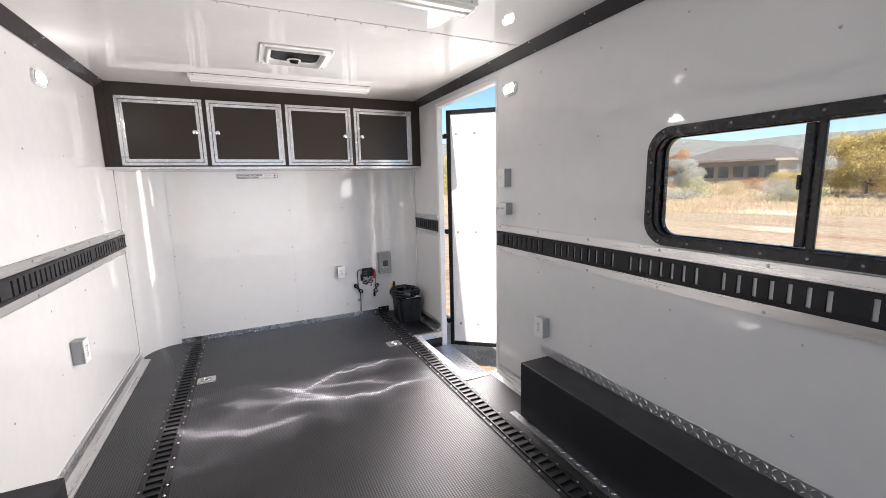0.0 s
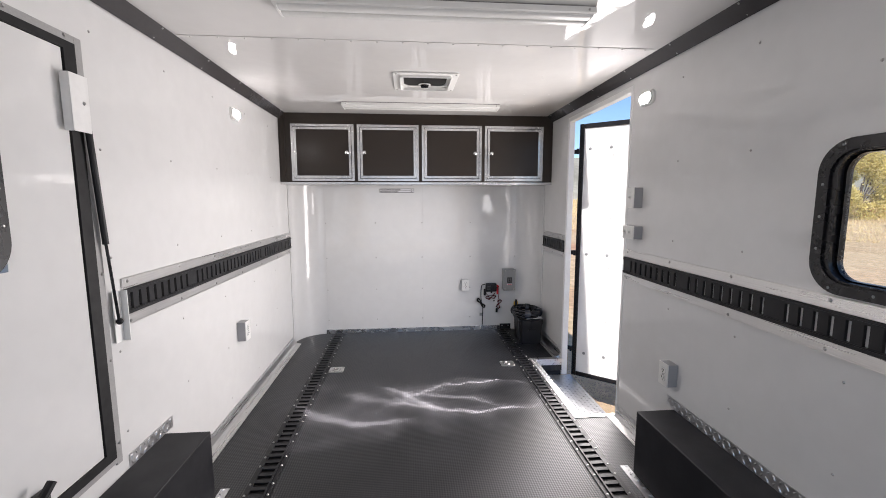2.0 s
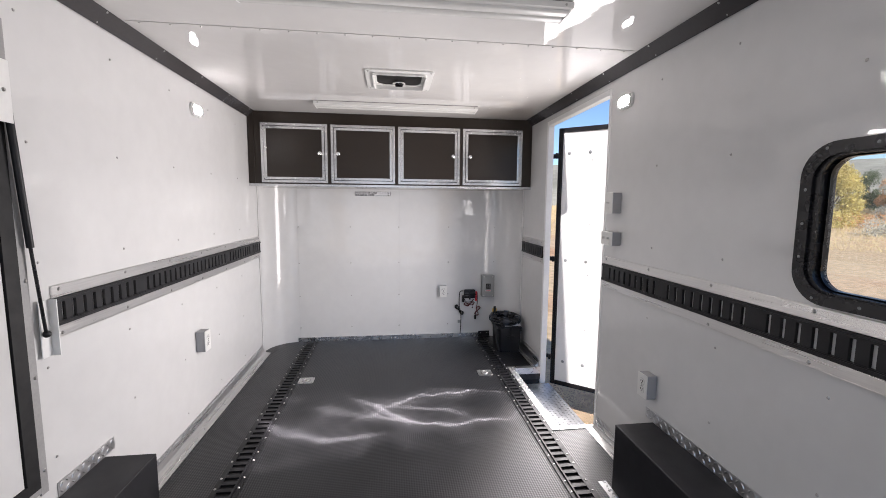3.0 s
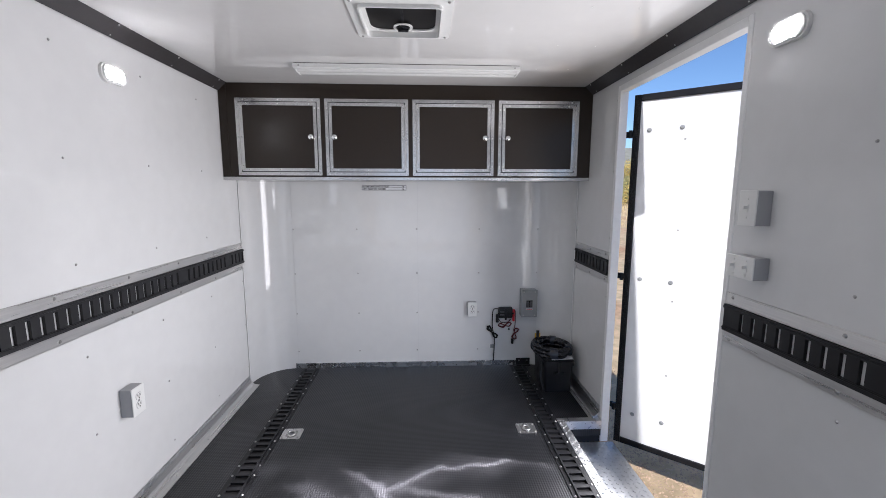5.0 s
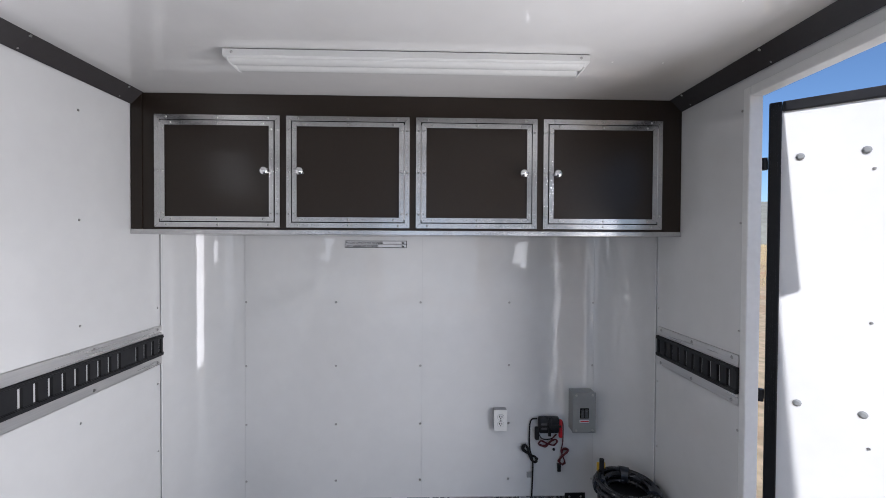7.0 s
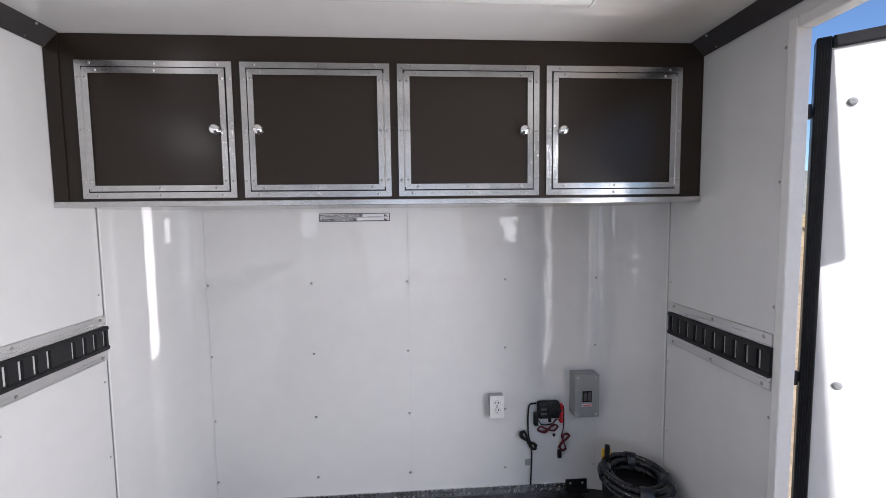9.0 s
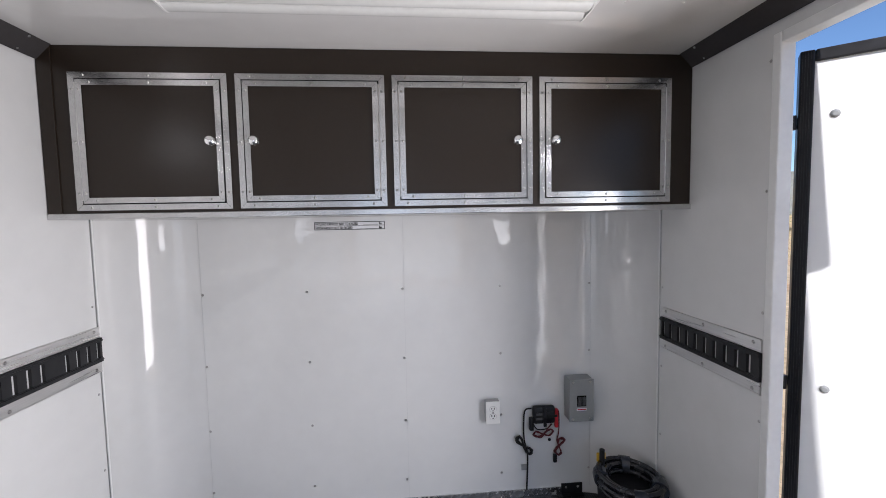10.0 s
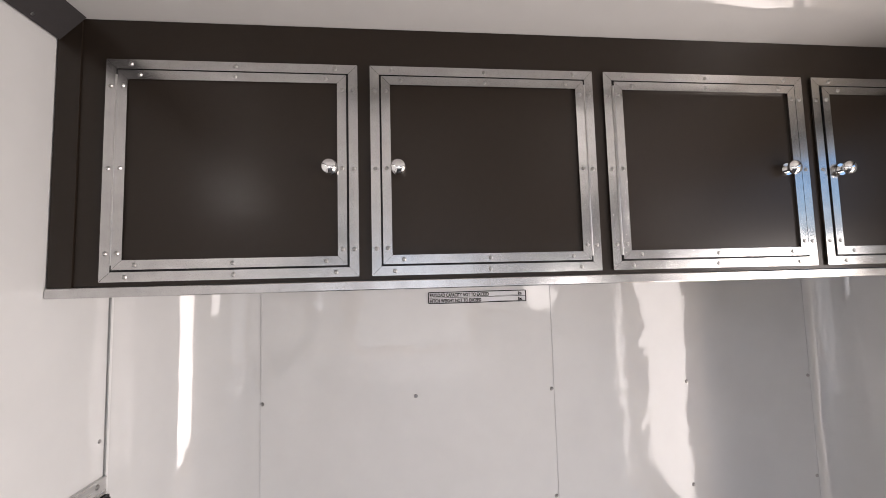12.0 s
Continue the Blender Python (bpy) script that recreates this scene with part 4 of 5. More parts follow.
# ---- switches, sockets and the electrical corner ----
def socket_box(name, label, category, m, w, h, d, kind, group=""):
    """A surface box with a cover plate, built facing -y at the origin and set at m."""
    ob = empty(name, label, category, group)
    part("back_box", B(-w / 2 + 0.001, w / 2 - 0.001, -d, -0.0005, -h / 2 + 0.001, h / 2 - 0.001, bevel=0.003), BOX_GREY, ob, "grey plastic back box")
    plate = part("cover_plate", B(-w / 2, w / 2, -d - 0.005, -d - 0.0003, -h / 2, h / 2, bevel=0.0018), PLASTIC, ob, "white cover plate")
    y = -d - 0.005
    if kind == "socket":
        for z in (-0.0195, 0.0195):
            part("socket_joint", prism(bmesh.new(), rounded(0.0355, 0.0305, 0.012, 5), y - 0.0006, y - 0.0001, lambda u, v, dd: (u, dd, v + z)), BOX_GREY, plate, "grey joint round the socket")
            bm = prism(bmesh.new(), rounded(0.033, 0.028, 0.011, 5), y - 0.0018, y - 0.0007, lambda u, v, dd: (u, dd, v + z))
            part("socket", bm, PLASTIC, plate)
            bm = bmesh.new()
            for x in (-0.0065, 0.0065):
                box(bm, x - 0.0019, x + 0.0019, y - 0.0024, y - 0.0019, z - 0.001, z + 0.009)
            cyl(bm, (0, y - 0.0019, z - 0.0075), 0.0032, -0.0006, "y", 8)
            part("slots", bm, INK, plate, "dark socket slots")
        screws(plate, [(0, y, 0)], "-y")
    else:
        xs = (0.0,) if kind == "toggle" else (-0.026, 0.026)
        for x in xs:
            bm = B(x - 0.006, x + 0.006, y - 0.002, y - 0.0003, -0.013, 0.013)
            box(bm, x - 0.004, x + 0.004, y - 0.015, y - 0.0015, -0.002, 0.008, bevel=0.001)
            part("toggle", bm, PLASTIC, plate)
        if kind == "toggle":
            screws(plate, [(0, y, 0.03), (0, y, -0.03)], "-y", WHITE_SCREW)
        else:
            screws(plate, [(x, y, z) for x in xs for z in (0.024, -0.024)], "-y", WHITE_SCREW)
    ob.matrix_world = m
    return ob


RIGHT, LEFT = (0, 0, -90), (0, 0, 90)
socket_box("wall_switch", "white toggle switch in a grey surface box by the doorway", "switch", pose(W, 2.795, 1.37, *RIGHT), 0.072, 0.115, 0.05, "toggle", "switches")
socket_box("wall_switch", "white double toggle switch in a grey surface box by the doorway", "switch", pose(W, 2.802, 1.175, *RIGHT), 0.115, 0.075, 0.05, "double", "switches")
socket_box("wall_socket", "white double socket in a surface box above the wheel box", "socket", pose(W, 2.41, 0.50, *RIGHT), 0.072, 0.115, 0.048, "socket", "sockets")
socket_box("wall_socket", "white double socket in a grey surface box on the wall", "socket", pose(-W, 3.225, 0.525, *LEFT), 0.075, 0.125, 0.05, "socket", "sockets")
socket_box("wall_socket", "white double socket in a surface box on the front wall", "socket", pose(0.474, FRONT, 0.488), 0.072, 0.117, 0.04, "socket", "sockets")


def breaker_box():
    ob = empty("breaker_box", "small grey steel breaker box on the front wall", "breaker box", at=(0.926, FRONT, 0.541))
    w, h, d = 0.124, 0.218, 0.072
    part("body", B(-w / 2, w / 2, -d, -0.0005, -h / 2, h / 2, bevel=0.003), GREY, ob)
    cover = part("cover", B(-w / 2 - 0.002, w / 2 + 0.002, -d - 0.005, -d - 0.0004, -h / 2 - 0.002, h / 2 + 0.002, bevel=0.002), GREY, ob)
    y = -d - 0.005
    part("switch_well", B(-0.024, 0.024, y - 0.0012, y - 0.0002, -0.03, 0.026), INK, cover, "black breaker opening")
    for x in (-0.0105, 0.0105):
        bm = B(x - 0.008, x + 0.008, y - 0.006, y - 0.0014, -0.024, 0.02, bevel=0.001)
        box(bm, x - 0.005, x + 0.005, y - 0.014, y - 0.0055, -0.004, 0.012)
        part("breaker_switch", bm, SWITCH_GREY, cover, "dark grey breaker switch")
    part("sticker", B(-0.026, 0.026, y - 0.0009, y - 0.0002, -0.052, -0.040), PAPER, cover, "white warning sticker")
    part("sticker_bar", B(-0.022, 0.024, y - 0.0014, y - 0.001, -0.049, -0.043), RED, cover, "red bar")
    screws(cover, [(sx * 0.045, y, sz * 0.096) for sx in (-1, 1) for sz in (-1, 1)], "-y", BIG_SCREW)
    return ob


breaker_box()


def bundle(bm, c, length, width, turns, r, lean, seed):
    """A cable folded up into a bundle of long loops."""
    rnd = random.Random(seed)
    pts = []
    for k in range(turns * 14 + 1):
        a = math.tau * k / 14
        u = width * math.sin(2 * a + 0.3) * (0.6 + 0.6 * rnd.random()) + 0.004 * rnd.random()
        v = length * 0.5 * math.cos(a) * (0.85 + 0.25 * rnd.random())
        x, z = u * math.cos(lean) - v * math.sin(lean), u * math.sin(lean) + v * math.cos(lean)
        pts.append((c[0] + x, c[1] - 0.006 * rnd.random() - 0.004, c[2] + z))
    return tube(bm, smooth_line(pts, 3), r, 6)


def charger():
    """Battery maintainer with its leads, hung on the front wall."""
    ob = empty("battery_charger", "black battery charger with red and black leads on the front wall", "battery charger", at=(0.745, FRONT, 0.455))
    bm = B(-0.058, 0.058, -0.042, -0.003, -0.045, 0.045, bevel=0.012)
    for x in (-0.03, 0.03):
        box(bm, x - 0.021, x + 0.021, -0.047, -0.041, -0.022, 0.02, bevel=0.003)
    box(bm, -0.008, 0.008, -0.052, -0.041, -0.055, 0.048, bevel=0.003)
    part("case", bm, BLACK, ob, smooth=True)
    part("strap", B(-0.064, 0.064, -0.050, -0.0475, -0.006, 0.006, bevel=0.001), RUBBER, ob, "black strap")
    for z in (-0.012, 0.012):
        part("label_plate", B(-0.046, -0.014, -0.0485, -0.0472, z - 0.006, z + 0.005), SWITCH_GREY, ob, "grey label")
    bm = B(0.060, 0.078, -0.03, -0.006, -0.075, 0.025, bevel=0.005)
    box(bm, 0.063, 0.075, -0.034, -0.028, -0.07, -0.02, bevel=0.003)
    part("red_clamp", bm, RED, ob, "red battery clamp")
    bm = B(-0.075, -0.052, -0.03, -0.006, -0.085, -0.015, bevel=0.006)
    part("black_clamp", bm, BLACK, ob, "black battery clamp")
    bm = tube(bmesh.new(), smooth_line([(-0.06, -0.012, 0.03), (-0.095, -0.012, 0.02), (-0.103, -0.012, -0.05), (-0.10, -0.012, -0.14), (-0.085, -0.012, -0.20), (-0.083, -0.012, -0.28), (-0.088, -0.012, -0.41)]), 0.0042)
    tube(bm, smooth_line([(-0.055, -0.012, -0.05), (-0.03, -0.012, -0.085), (0.02, -0.012, -0.085), (0.05, -0.012, -0.06)]), 0.003)
    part("mains_lead", bm, RUBBER, ob, "black mains lead", smooth=True)
    bm = bundle(bmesh.new(), (-0.105, -0.012, -0.165), 0.115, 0.014, 3, 0.005, radians(38), 4)
    part("mains_bundle", bm, RUBBER, ob, "folded black lead", smooth=True)
    bm = bundle(bmesh.new(), (0.0, -0.012, -0.108), 0.10, 0.017, 4, 0.0034, radians(98), 5)
    tube(bm, smooth_line([(0.045, -0.012, -0.06), (0.02, -0.014, -0.09), (-0.01, -0.014, -0.13), (-0.045, -0.012, -0.12)]), 0.003)
    part("red_lead", bm, DARK_RED, ob, "dark red lead", smooth=True)
    bm = tube(bmesh.new(), smooth_line([(0.07, -0.01, 0.02), (0.085, -0.012, 0.0), (0.085, -0.012, -0.10), (0.075, -0.012, -0.15)]), 0.003)
    bundle(bm, (0.085, -0.012, -0.18), 0.09, 0.02, 4, 0.0034, radians(-15), 6)
    part("lead_bundle", bm, DARK_RED, ob, "dark red folded lead", smooth=True)
    bm = B(0.055, 0.075, -0.02, -0.004, -0.27, -0.225, bevel=0.004)
    ball(bm, (0.035, -0.012, -0.145), 0.008)
    part("plug", bm, BLACK, ob, "black plug")
    part("cable_clip", B(-0.115, -0.082, -0.01, -0.0005, -0.305, -0.275, bevel=0.002), GREY, ob, "grey cable clip")
    return ob


charger()


def battery_box():
    ob = empty("battery_box", "black plastic battery box standing in the front corner", "battery box", at=(1.045, 4.365, 0))
    bm = bmesh.new()
    lo, hi = rounded(0.19, 0.27, 0.02, 4), rounded(0.205, 0.29, 0.02, 4)
    a = [bm.verts.new((u, v, 0.0006)) for u, v in lo]
    b = [bm.verts.new((u, v, 0.20)) for u, v in hi]
    bm.faces.new(a[::-1])
    bm.faces.new(b)
    for k in range(len(a)):
        j = (k + 1) % len(a)
        bm.faces.new((a[k], a[j], b[j], b[k]))
    part("tub", bm, BLACK, ob, smooth=True)
    bm = prism(bmesh.new(), rounded(0.222, 0.31, 0.025, 4), 0.2005, 0.232, lambda u, v, d: (u, v, d))
    prism(bm, rounded(0.19, 0.27, 0.03, 4), 0.2325, 0.25, lambda u, v, d: (u, v, d))
    part("lid", bm, BLACK, ob, smooth=True)
    bm = B(-0.035, 0.035, -0.163, -0.146, 0.135, 0.155, bevel=0.004)
    box(bm, -0.01, 0.012, -0.160, -0.150, 0.155, 0.235, bevel=0.003)
    part("strap_buckle", bm, RUBBER, ob, "black strap with buckle")
    bm = tube(bmesh.new(), smooth_line([(-0.12, -0.12, 0.22), (-0.13, -0.14, 0.12), (-0.11, -0.15, 0.02)]), 0.012, 8)
    part("carry_strap", bm, RUBBER, ob, "black carry strap", smooth=True)
    return ob


battery_box()


def hose():
    bm = bmesh.new()
    rings = ((0.118, 0.264), (0.092, 0.266), (0.106, 0.284), (0.126, 0.288), (0.095, 0.301), (0.116, 0.309), (0.12, 0.312))
    pts = []
    for i in range(len(rings) - 1):
        (r0, z0), (r1, z1) = rings[i], rings[i + 1]
        for k in range(36):
            a, t = math.tau * k / 36, k / 36
            f = max(0.0, (t - 0.8) / 0.2)
            r = r0 + (r1 - r0) * f + 0.004 * math.sin(2 * a + i * 1.7)
            pts.append((1.03 + 1.08 * r * math.cos(a), 4.36 + 1.2 * r * math.sin(a), z0 + (z1 - z0) * f + 0.004 * math.sin(a + i)))
    tube(bm, pts, 0.0125, 10)
    ob = tagged(part("hose_coil", bm, HOSE, None, smooth=True), "coiled black hose lying on the battery box", "hose coil")
    for a0 in (1.0, 2.6, 4.3, 5.6):
        bm = bmesh.new()
        loops = []
        for q in range(6):
            a = a0 + 0.075 * q
            loop = []
            for k in range(14):
                t = math.tau * k / 14
                r = 0.109 + 0.033 * math.cos(t)
                loop.append(bm.verts.new((1.03 + 1.08 * r * math.cos(a), 4.36 + 1.2 * r * math.sin(a), 0.287 + 0.040 * math.sin(t))))
            loops.append(loop)
        for l0, l1 in zip(loops, loops[1:]):
            for k in range(14):
                bm.faces.new((l0[k], l0[(k + 1) % 14], l1[(k + 1) % 14], l1[k]))
        bm.faces.new(loops[0])
        bm.faces.new(loops[-1])
        part("wrap", bm, SLEEVE, ob, "dark plastic wrap round the hose", smooth=True)
    bm = cyl(bmesh.new(), (0.955, 4.47, 0.29), 0.012, 0.085, "z", 12)
    part("hose_end", bm, BLACK, ob, "black hose end", smooth=True)
    bm = B(0.935, 0.978, 4.478, 4.488, 0.31, 0.352, bevel=0.003)
    part("tag", bm, YELLOW, ob, "yellow tag")


hose()


def paper():
    bm = bmesh.new()
    pts = [(0.985, 4.20, 0.2525), (1.14, 4.21, 0.2525), (1.15, 4.33, 0.2525), (0.995, 4.33, 0.2525)]
    a = [bm.verts.new(p) for p in pts]
    b = [bm.verts.new((p[0], p[1], p[2] + 0.0015)) for p in pts]
    bm.faces.new(a[::-1])
    bm.faces.new(b)
    for k in range(4):
        bm.faces.new((a[k], a[(k + 1) % 4], b[(k + 1) % 4], b[k]))
    tagged(part("paper_sheet", bm, PAPER), "white folded paper lying on the battery box", "paper")


paper()


def tie_down(x, y):
    ob = empty("tie_down_ring", "recessed aluminium tie-down ring plate in the floor", "tie-down ring", "floor tie-downs", (x, y, 0))
    place = lambda u, v, d: (u, v, d)
    bm = ring(bmesh.new(), rounded(0.115, 0.105, 0.014, 4), rounded(0.066, 0.066, 0.02, 4), 0.0005, 0.004, place)
    plate = part("plate", bm, ALU_X, ob)
    part("pan", prism(bmesh.new(), rounded(0.068, 0.068, 0.02, 4), 0.0005, 0.0012, place), STEEL, ob, "steel pan")
    pts = [(0.022 * math.cos(a), -0.004 + 0.024 * math.sin(a), 0.008) for a in [math.tau * k / 20 for k in range(21)]]
    part("ring", tube(bmesh.new(), pts, 0.0045, 8), ALU_X, ob, "steel ring", smooth=True)
    part("clip", B(-0.022, 0.022, 0.018, 0.030, 0.0045, 0.012, bevel=0.002), ALU_X, ob)
    screws(plate, [(sx * 0.045, sy * 0.04, 0.004) for sx in (-1, 1) for sy in (-1, 1)], "+z", BIG_SCREW)
    return ob


tie_down(-0.694, 3.782)
tie_down(0.705, 3.785)


def payload_label():
    x0, x1, z0, z1 = -0.388, -0.045, 1.432, 1.474
    ob = tagged(part("payload_label", prism(bmesh.new(), [((x0 + x1) / 2 + u, (z0 + z1) / 2 + v) for u, v in rounded(x1 - x0, z1 - z0, 0.006, 4)], FRONT - 0.0008, FRONT - 0.0002, lambda u, v, d: (u, d, v)), PAPER),
                "small white payload label with black print below the cabinet", "label")
    bm = ring(bmesh.new(), [((x0 + x1) / 2 + u, (z0 + z1) / 2 + v) for u, v in rounded(x1 - x0 - 0.002, z1 - z0 - 0.002, 0.005, 4)],
              [((x0 + x1) / 2 + u, (z0 + z1) / 2 + v) for u, v in rounded(x1 - x0 - 0.008, z1 - z0 - 0.008, 0.003, 4)], FRONT - 0.0014, FRONT - 0.0009, lambda u, v, d: (u, d, v))
    part("border", bm, INK, ob, "black border")
    part("rule", B(x0 + 0.003, x1 - 0.003, FRONT - 0.0014, FRONT - 0.0009, 1.4522, 1.4538), INK, ob, "black rule")
    for text, z, right in (("PAYLOAD CAPACITY NOT TO EXCEED", 1.4565, 0.212), ("HITCH WEIGHT NOT TO EXCEED", 1.4375, 0.185)):
        for body, x, size in ((text, x0 + 0.007, 0.0125), ("lbs.", x1 - 0.03, 0.0125)):
            cu = bpy.data.curves.new("print", "FONT")
            cu.body, cu.size, cu.offset = body, size * 1.25, 0.0006
            cu.extrude = 0.0002
            cu.materials.append(INK)
            tx = new("print", cu)
            tx.parent = ob
            tx.matrix_local = Matrix.Translation((x, FRONT - 0.0012, z)) @ Matrix.Rotation(radians(90), 4, "X") @ Matrix.Diagonal((0.74, 1, 1, 1))
        part("fill_line", B(x0 + 0.007 + right + 0.014, x1 - 0.033, FRONT - 0.0014, FRONT - 0.0009, z - 0.0008, z), INK, ob, "black line")
    return ob


payload_label()

# ---- outdoors ----
GZ = -0.55
rnd = random.Random(3)


def land(x, y):
    """The field's height: flat by the trailer, then rising gently."""
    d = math.hypot(x, y)
    return GZ + 0.031 * min(max(0.0, d - 30), 50)


def ground():
    bm = bmesh.new()
    n, half = 120, 1500.0
    cs = [half * math.copysign(abs(t) ** 2.8, t) for t in [-1 + 2 * i / n for i in range(n + 1)]]
    vs = [[bm.verts.new((x, y, land(x, y))) for y in cs] for x in cs]
    for i in range(n):
        for k in range(n):
            bm.faces.new((vs[i][k], vs[i + 1][k], vs[i + 1][k + 1], vs[i][k + 1]))
    return bm


structure("ground", ground(), GROUND, "dusty tan earth with dry straw")


def pebbles():
    """Loose gravel beside the step."""
    r = random.Random(8)
    vs, fs = [], []
    for _ in range(9000):
        x, y = 1.3 + 2.2 * r.random() ** 1.3, r.triangular(3.2, 6.2, 4.2)
        s = r.uniform(0.004, 0.011)
        b = len(vs)
        vs += [(x + s * math.cos(a + s * 300), y + s * math.sin(a + s * 300), GZ) for a in (0, 1.57, 3.14, 4.71)] + [(x, y, GZ + s * 0.8)]
        fs += [(b, b + 1, b + 4), (b + 1, b + 2, b + 4), (b + 2, b + 3, b + 4), (b + 3, b, b + 4)]
    me = bpy.data.meshes.new("gravel")
    me.from_pydata(vs, [], fs)
    me.materials.append(GRAVEL)
    tagged(new("gravel", me), "tan gravel strewn on the earth by the door", "gravel", kind="stuff")


pebbles()


def grass():
    r = random.Random(5)
    vs, fs = [], []
    for _ in range(60000):
        d = r.uniform(26, 95)
        a = radians(r.uniform(20, 112))
        x, y = d * math.sin(a), d * math.cos(a)
        g = land(x, y) - 0.03
        h = r.uniform(0.10, 0.42) * (0.4 + d / 70)
        for _k in range(2):
            t = r.uniform(0, math.tau)
            b = len(vs)
            w = 0.006 + d * 0.00028
            vs += [(x - w * math.cos(t), y - w * math.sin(t), g), (x + w * math.cos(t), y + w * math.sin(t), g), (x + r.uniform(-0.2, 0.2), y + r.uniform(-0.2, 0.2), g + h)]
            fs.append((b, b + 1, b + 2))
    me = bpy.data.meshes.new("dry_grass")
    me.from_pydata(vs, [], fs)
    me.materials.append(STRAW)
    tagged(new("dry_grass", me), "pale dry grass on the field", "grass", kind="stuff")


grass()


def tree(name, az, dist, h, w, leaves, label, category="tree", n=1500, leaf=0.16, low=0.02, group="field trees"):
    """A tree or bush with tapered trunk and limbs and a crown of many small leaf clumps."""
    x, y = dist * math.sin(radians(az)), dist * math.cos(radians(az))
    ob = empty(name, label, category, group, (x, y, land(x, y) - 0.03))
    r = random.Random(int(az * 100 + dist))
    bm = bmesh.new()
    lobes = []
    cyl(bm, (0, 0, -0.1), h * 0.022, h * 0.5, "z", 8, h * 0.010)
    for k in range(18):
        a = r.uniform(0, math.tau)
        rr = w * 0.5 * r.uniform(0.2, 0.85)
        tip = Vector((rr * math.cos(a), rr * math.sin(a), h * r.uniform(low + 0.08, 0.85 if k % 3 else 0.4)))
        tube(bm, [(0, 0, h * 0.2), tip * 0.5 + Vector((0, 0, h * 0.08)), tip], h * 0.006, 5)
        rw = w * r.uniform(0.15, 0.25)
        lobes.append((tip, rw, max(h * r.uniform(0.10, 0.18), rw * r.uniform(0.65, 0.95))))
    lobes.append((Vector((0, 0, h * 0.8)), w * 0.22, h * 0.19))
    part("trunk", bm, BARK, ob)
    vs, fs = [], []
    for _ in range(n * 14):
        c, rw, rh = r.choice(lobes)
        v = Vector((r.gauss(0, 1), r.gauss(0, 1), r.gauss(0, 1))).normalized() * r.uniform(0.4, 1.0) ** 0.6 * r.uniform(0.75, 1.2)
        p = c + Vector((v.x * rw, v.y * rw, v.z * rh))
        if p.z < 0.05:
            continue
        q = Euler((r.uniform(0, 6), r.uniform(0, 6), r.uniform(0, 6))).to_matrix()
        s = leaf * 0.27 * r.uniform(0.5, 1.3)
        b = len(vs)
        vs += [tuple(p + q @ Vector(o)) for o in ((-s, -s * 0.5, 0), (s, -s * 0.6, 0), (s * 0.7, s * 0.6, s * 0.2), (-s * 0.6, s * 0.7, 0))]
        fs.append((b, b + 1, b + 2, b + 3))
    me = bpy.data.meshes.new("crown")
    me.from_pydata(vs, [], fs)
    me.materials.append(leaves)
    cr = new("crown", me)
    cr.parent = ob
    return ob


YT, OT = "yellow autumn tree at the edge of the field", "olive green tree at the edge of the field"
tree("tree", 70.4, 44, 4.6, 5.2, GOLD, YT, n=2000, leaf=0.2)
tree("tree", 75.0, 40, 3.9, 5.5, GOLD, YT, n=1500, leaf=0.18)
tree("tree", 79.5, 40, 3.9, 7.0, OLIVE, OT, n=1300, leaf=0.18)
tree("tree", 49.6, 44, 5.6, 4.2, LIME, "yellow-green tree at the edge of the field", n=1600, leaf=0.2)
tree("tree", 46.5, 48, 5.9, 5.0, OLIVE, OT, n=1300, leaf=0.2)
tree("tree", 53.0, 82, 5.7, 3.6, CONIFER, "dark green tree far across the field", n=900, leaf=0.22)
tree("tree", 51.8, 90, 5.4, 3.9, CONIFER, "dark green tree far across the field", n=800, leaf=0.22)
tree("tree", 55.4, 56, 3.5, 3.9, SAGE, "pale grey-green bush before the house", n=1300, leaf=0.2)
tree("tree", 55.0, 76, 5.4, 4.2, RUST, "russet tree beside the house", n=900, leaf=0.25)
tree("tree", 66.6, 60, 4.6, 4.4, SAGE, "bare greyish tree beside the house", n=800, leaf=0.2)
tree("tree", 64.4, 50, 1.6, 3.0, GOLD, "low yellow bush before the house", n=700, leaf=0.14)
tree("tree", 29.5, 50, 6.4, 8.0, GOLD, YT, n=1800, leaf=0.22)
tree("tree", 33.0, 55, 5.3, 7.0, GOLD, YT, n=1500, leaf=0.22)
tree("tree", 26.0, 60, 4.7, 8.0, OLIVE, OT, n=1200, leaf=0.22)
for i in range(16):
    tree("bush", 52 + 2.3 * i + rnd.uniform(-1, 1), rnd.uniform(36, 52), rnd.uniform(0.8, 1.5), rnd.uniform(2.5, 4.5), (RUST, SAGE, OLIVE, STRAW)[i % 4],
         ("low russet bush in the dry field", "low grey bush in the dry field", "low olive bush in the dry field", "low straw-coloured bush in the dry field")[i % 4], "bush", 320, 0.12, 0.1, "field bushes")
for i in range(6):
    tree("bush", -30 - 7 * i, rnd.uniform(60, 80), rnd.uniform(1.5, 2.6), rnd.uniform(5, 8), (SAGE, OLIVE)[i % 2],
         ("pale grey bush far across the field", "olive bush far across the field")[i % 2], "bush", 300, 0.25, 0.1, "far bushes")


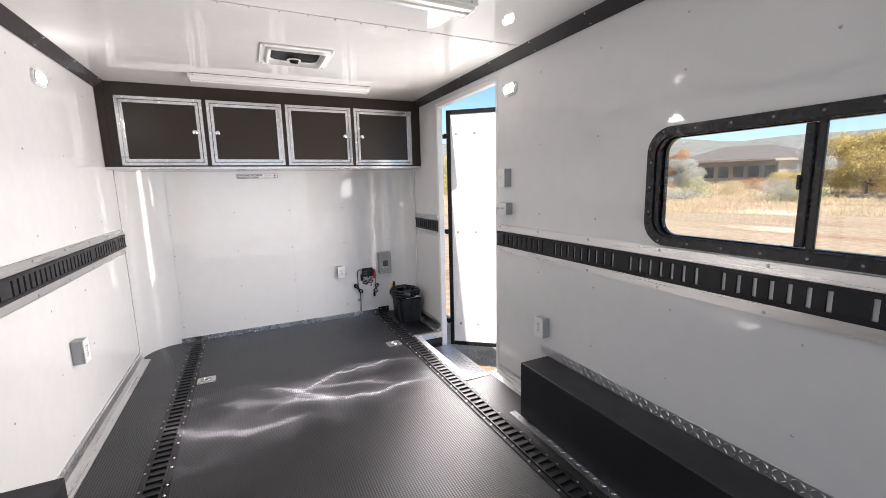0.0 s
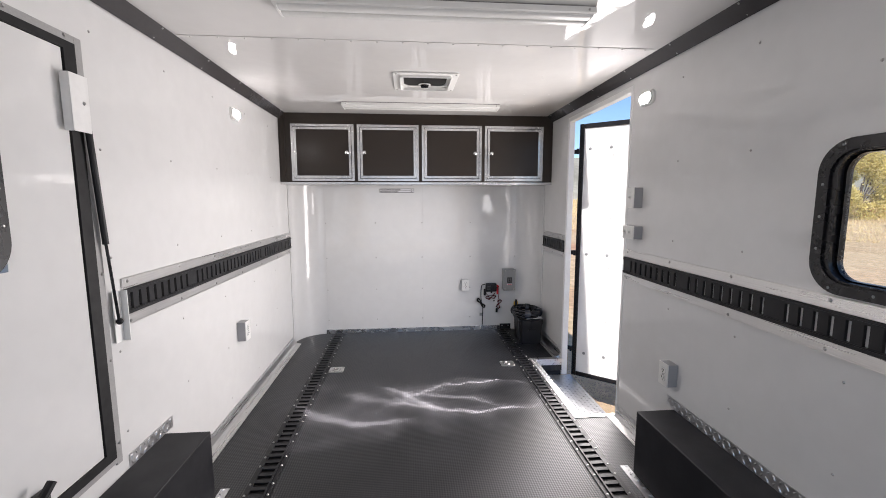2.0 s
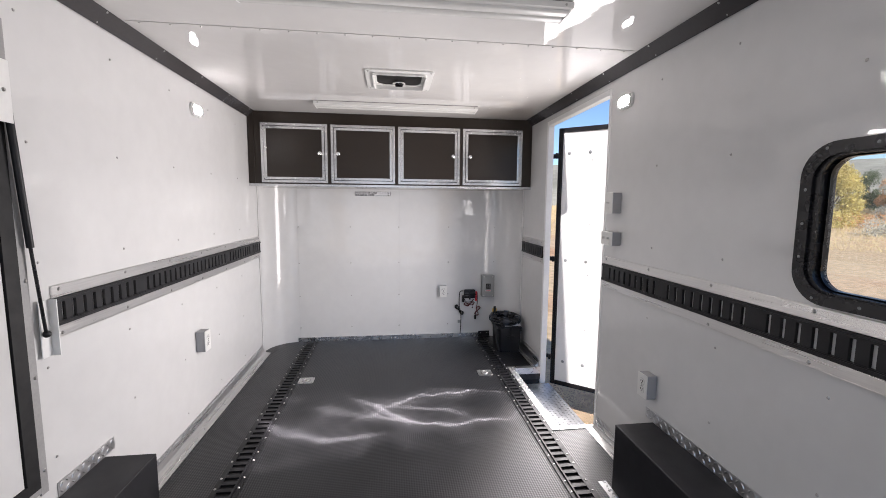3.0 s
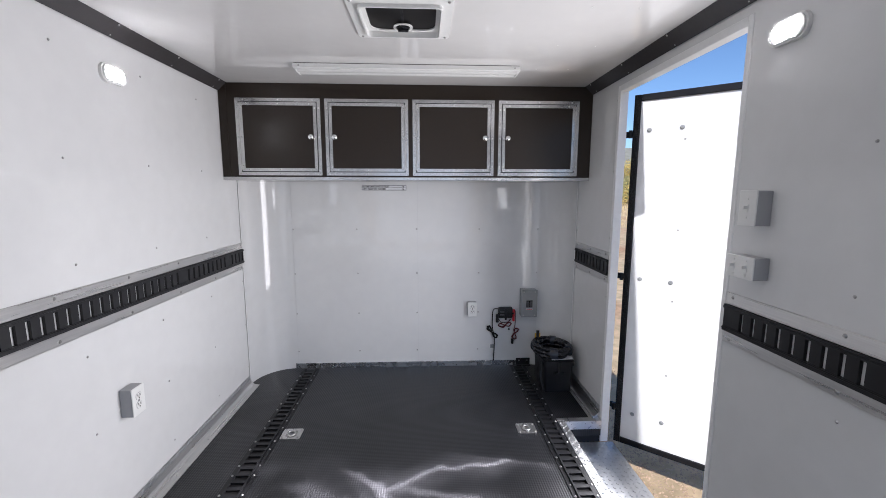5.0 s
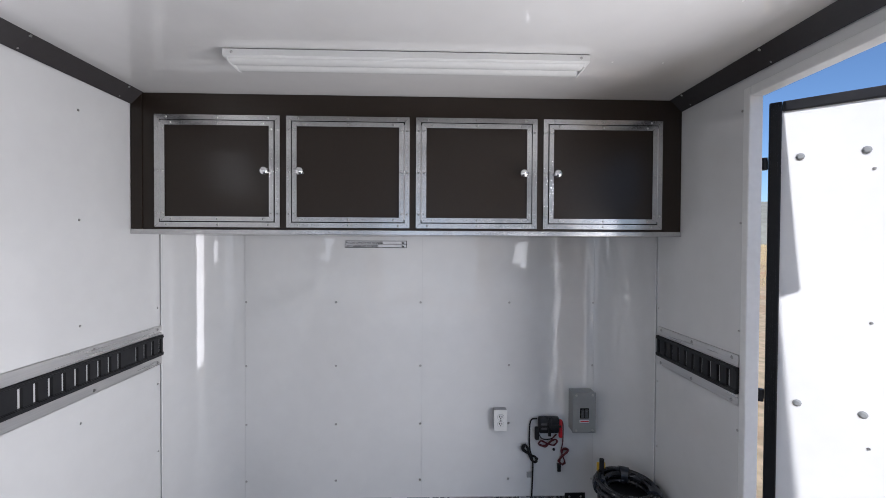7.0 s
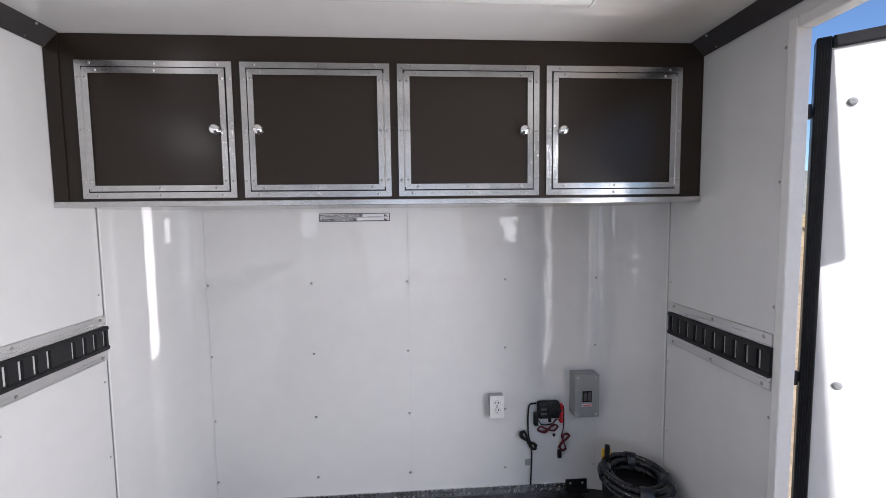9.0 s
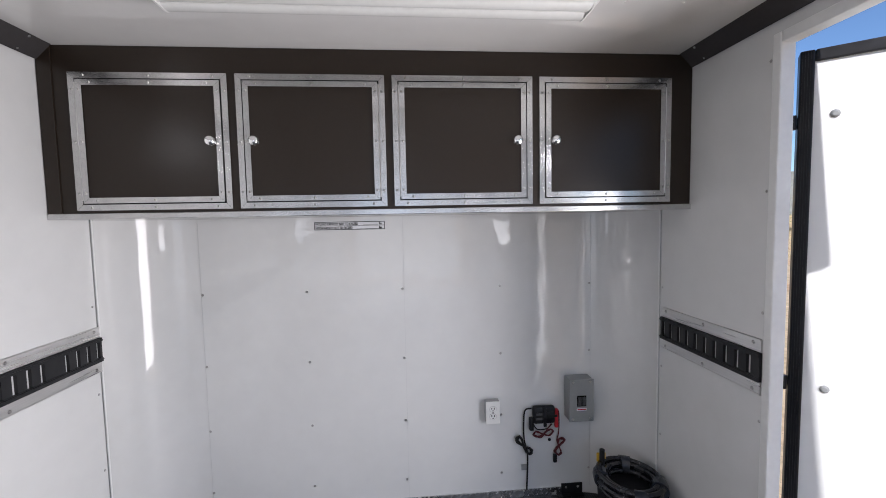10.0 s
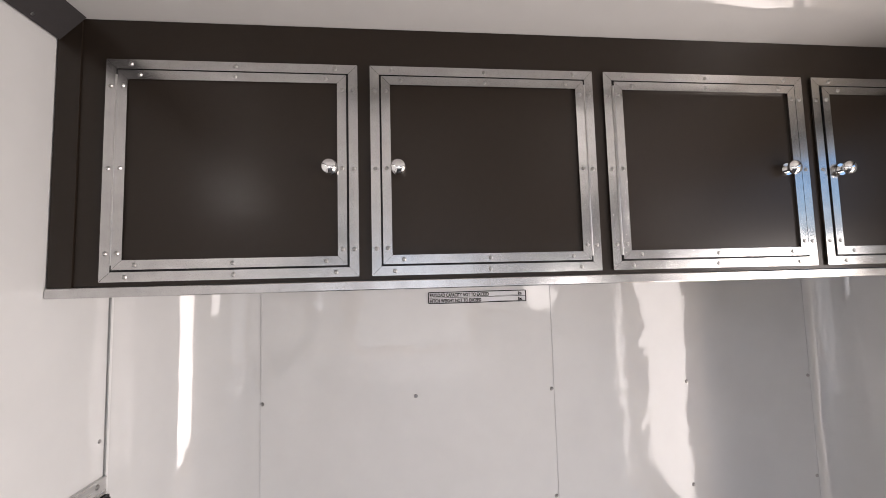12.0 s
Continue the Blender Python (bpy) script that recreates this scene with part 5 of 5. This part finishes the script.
def house(az, dist, turn, w, d, hw, hr, label):
    x, y = dist * math.sin(radians(az)), dist * math.cos(radians(az))
    ob = empty("house", label, "house", "", (x, y, land(x, y) - 0.15))
    ob.rotation_euler = (0, 0, radians(turn))
    part("wall", B(-w / 2, w / 2, 0, d, 0, hw), SHADE_WALL, ob, "house wall in brown darkened for its shade")
    part("wing", B(w * 0.22, w / 2 + 2.0, -2.5, -0.01, 0, hw * 0.95), STUCCO, ob, "tan stucco wing")
    bm = bmesh.new()
    o = 1.0
    base = [(-w / 2 - o, -o - 1.2, hw), (w / 2 + o, -o - 1.2, hw), (w / 2 + o, d + o, hw), (-w / 2 - o, d + o, hw)]
    lo = [bm.verts.new(p) for p in base]
    mid = [bm.verts.new((p[0], p[1], hw + 0.25)) for p in base]
    top = [bm.verts.new(p) for p in ((-w * 0.18, d / 2, hw + hr), (w * 0.18, d / 2, hw + hr))]
    bm.faces.new(lo[::-1])
    for k in range(4):
        bm.faces.new((lo[k], lo[(k + 1) % 4], mid[(k + 1) % 4], mid[k]))
    bm.faces.new((mid[0], mid[1], top[1], top[0]))
    bm.faces.new((mid[2], mid[3], top[0], top[1]))
    bm.faces.new((mid[1], mid[2], top[1]))
    bm.faces.new((mid[3], mid[0], top[0]))
    part("roof", bm, ROOF, ob, "brown hipped roof")
    part("wing_roof", B(w * 0.22 - 0.4, w / 2 + 3.0, -3.2, -0.02, hw * 0.95 + 0.01, hw * 0.95 + 0.3), STUCCO, ob, "tan flat roof")
    for i in range(6):
        u = -w / 2 + 1.2 + i * w * 0.11
        win = part("window", B(u, u + w * 0.075, -0.06, -0.01, 0.9, hw - 0.6), PANE_DARK, ob, "dark window")
        part("frame", B(u - 0.1, u + w * 0.075 + 0.1, -0.045, -0.012, 0.8, 0.9), SHADE_WALL, win)
    for i in range(2):
        u = w * 0.28 + i * 2.6
        part("window", B(u, u + 1.6, -2.56, -2.51, 0.7, 1.5), PANE_DARK, ob, "dark window")
    return ob


house(61.0, 66, -61, 14.5, 9, 2.9, 2.2, "low brown house with a hipped roof across the field")
house(76.0, 70, -76, 16, 10, 3.9, 1.8, "dark two-storey house behind yellow trees")


def hills():
    bm = bmesh.new()
    n = 200
    rows = []
    for dist, k in ((420, 0.0), (520, 1.0), (700, 0.6)):
        row = []
        for i in range(n + 1):
            a = math.tau * i / n
            az = math.degrees(a)
            h = 44 + 12 * noise.noise((math.cos(a) * 2.2, math.sin(a) * 2.2, 0.3)) + 4 * noise.noise((math.cos(a) * 9, math.sin(a) * 9, 1.3))
            if 200 < az < 345:
                h *= 0.35
            row.append(bm.verts.new((dist * math.sin(a), dist * math.cos(a), GZ - 1 + max(h, 2) * k)))
        rows.append(row)
    for r0, r1 in zip(rows, rows[1:]):
        for i in range(n):
            bm.faces.new((r0[i], r0[i + 1], r1[i + 1], r1[i]))
    tagged(part("hills", bm, HILL, None, "grey-green flat-topped hills on the horizon", smooth=True), kind="structure")


hills()
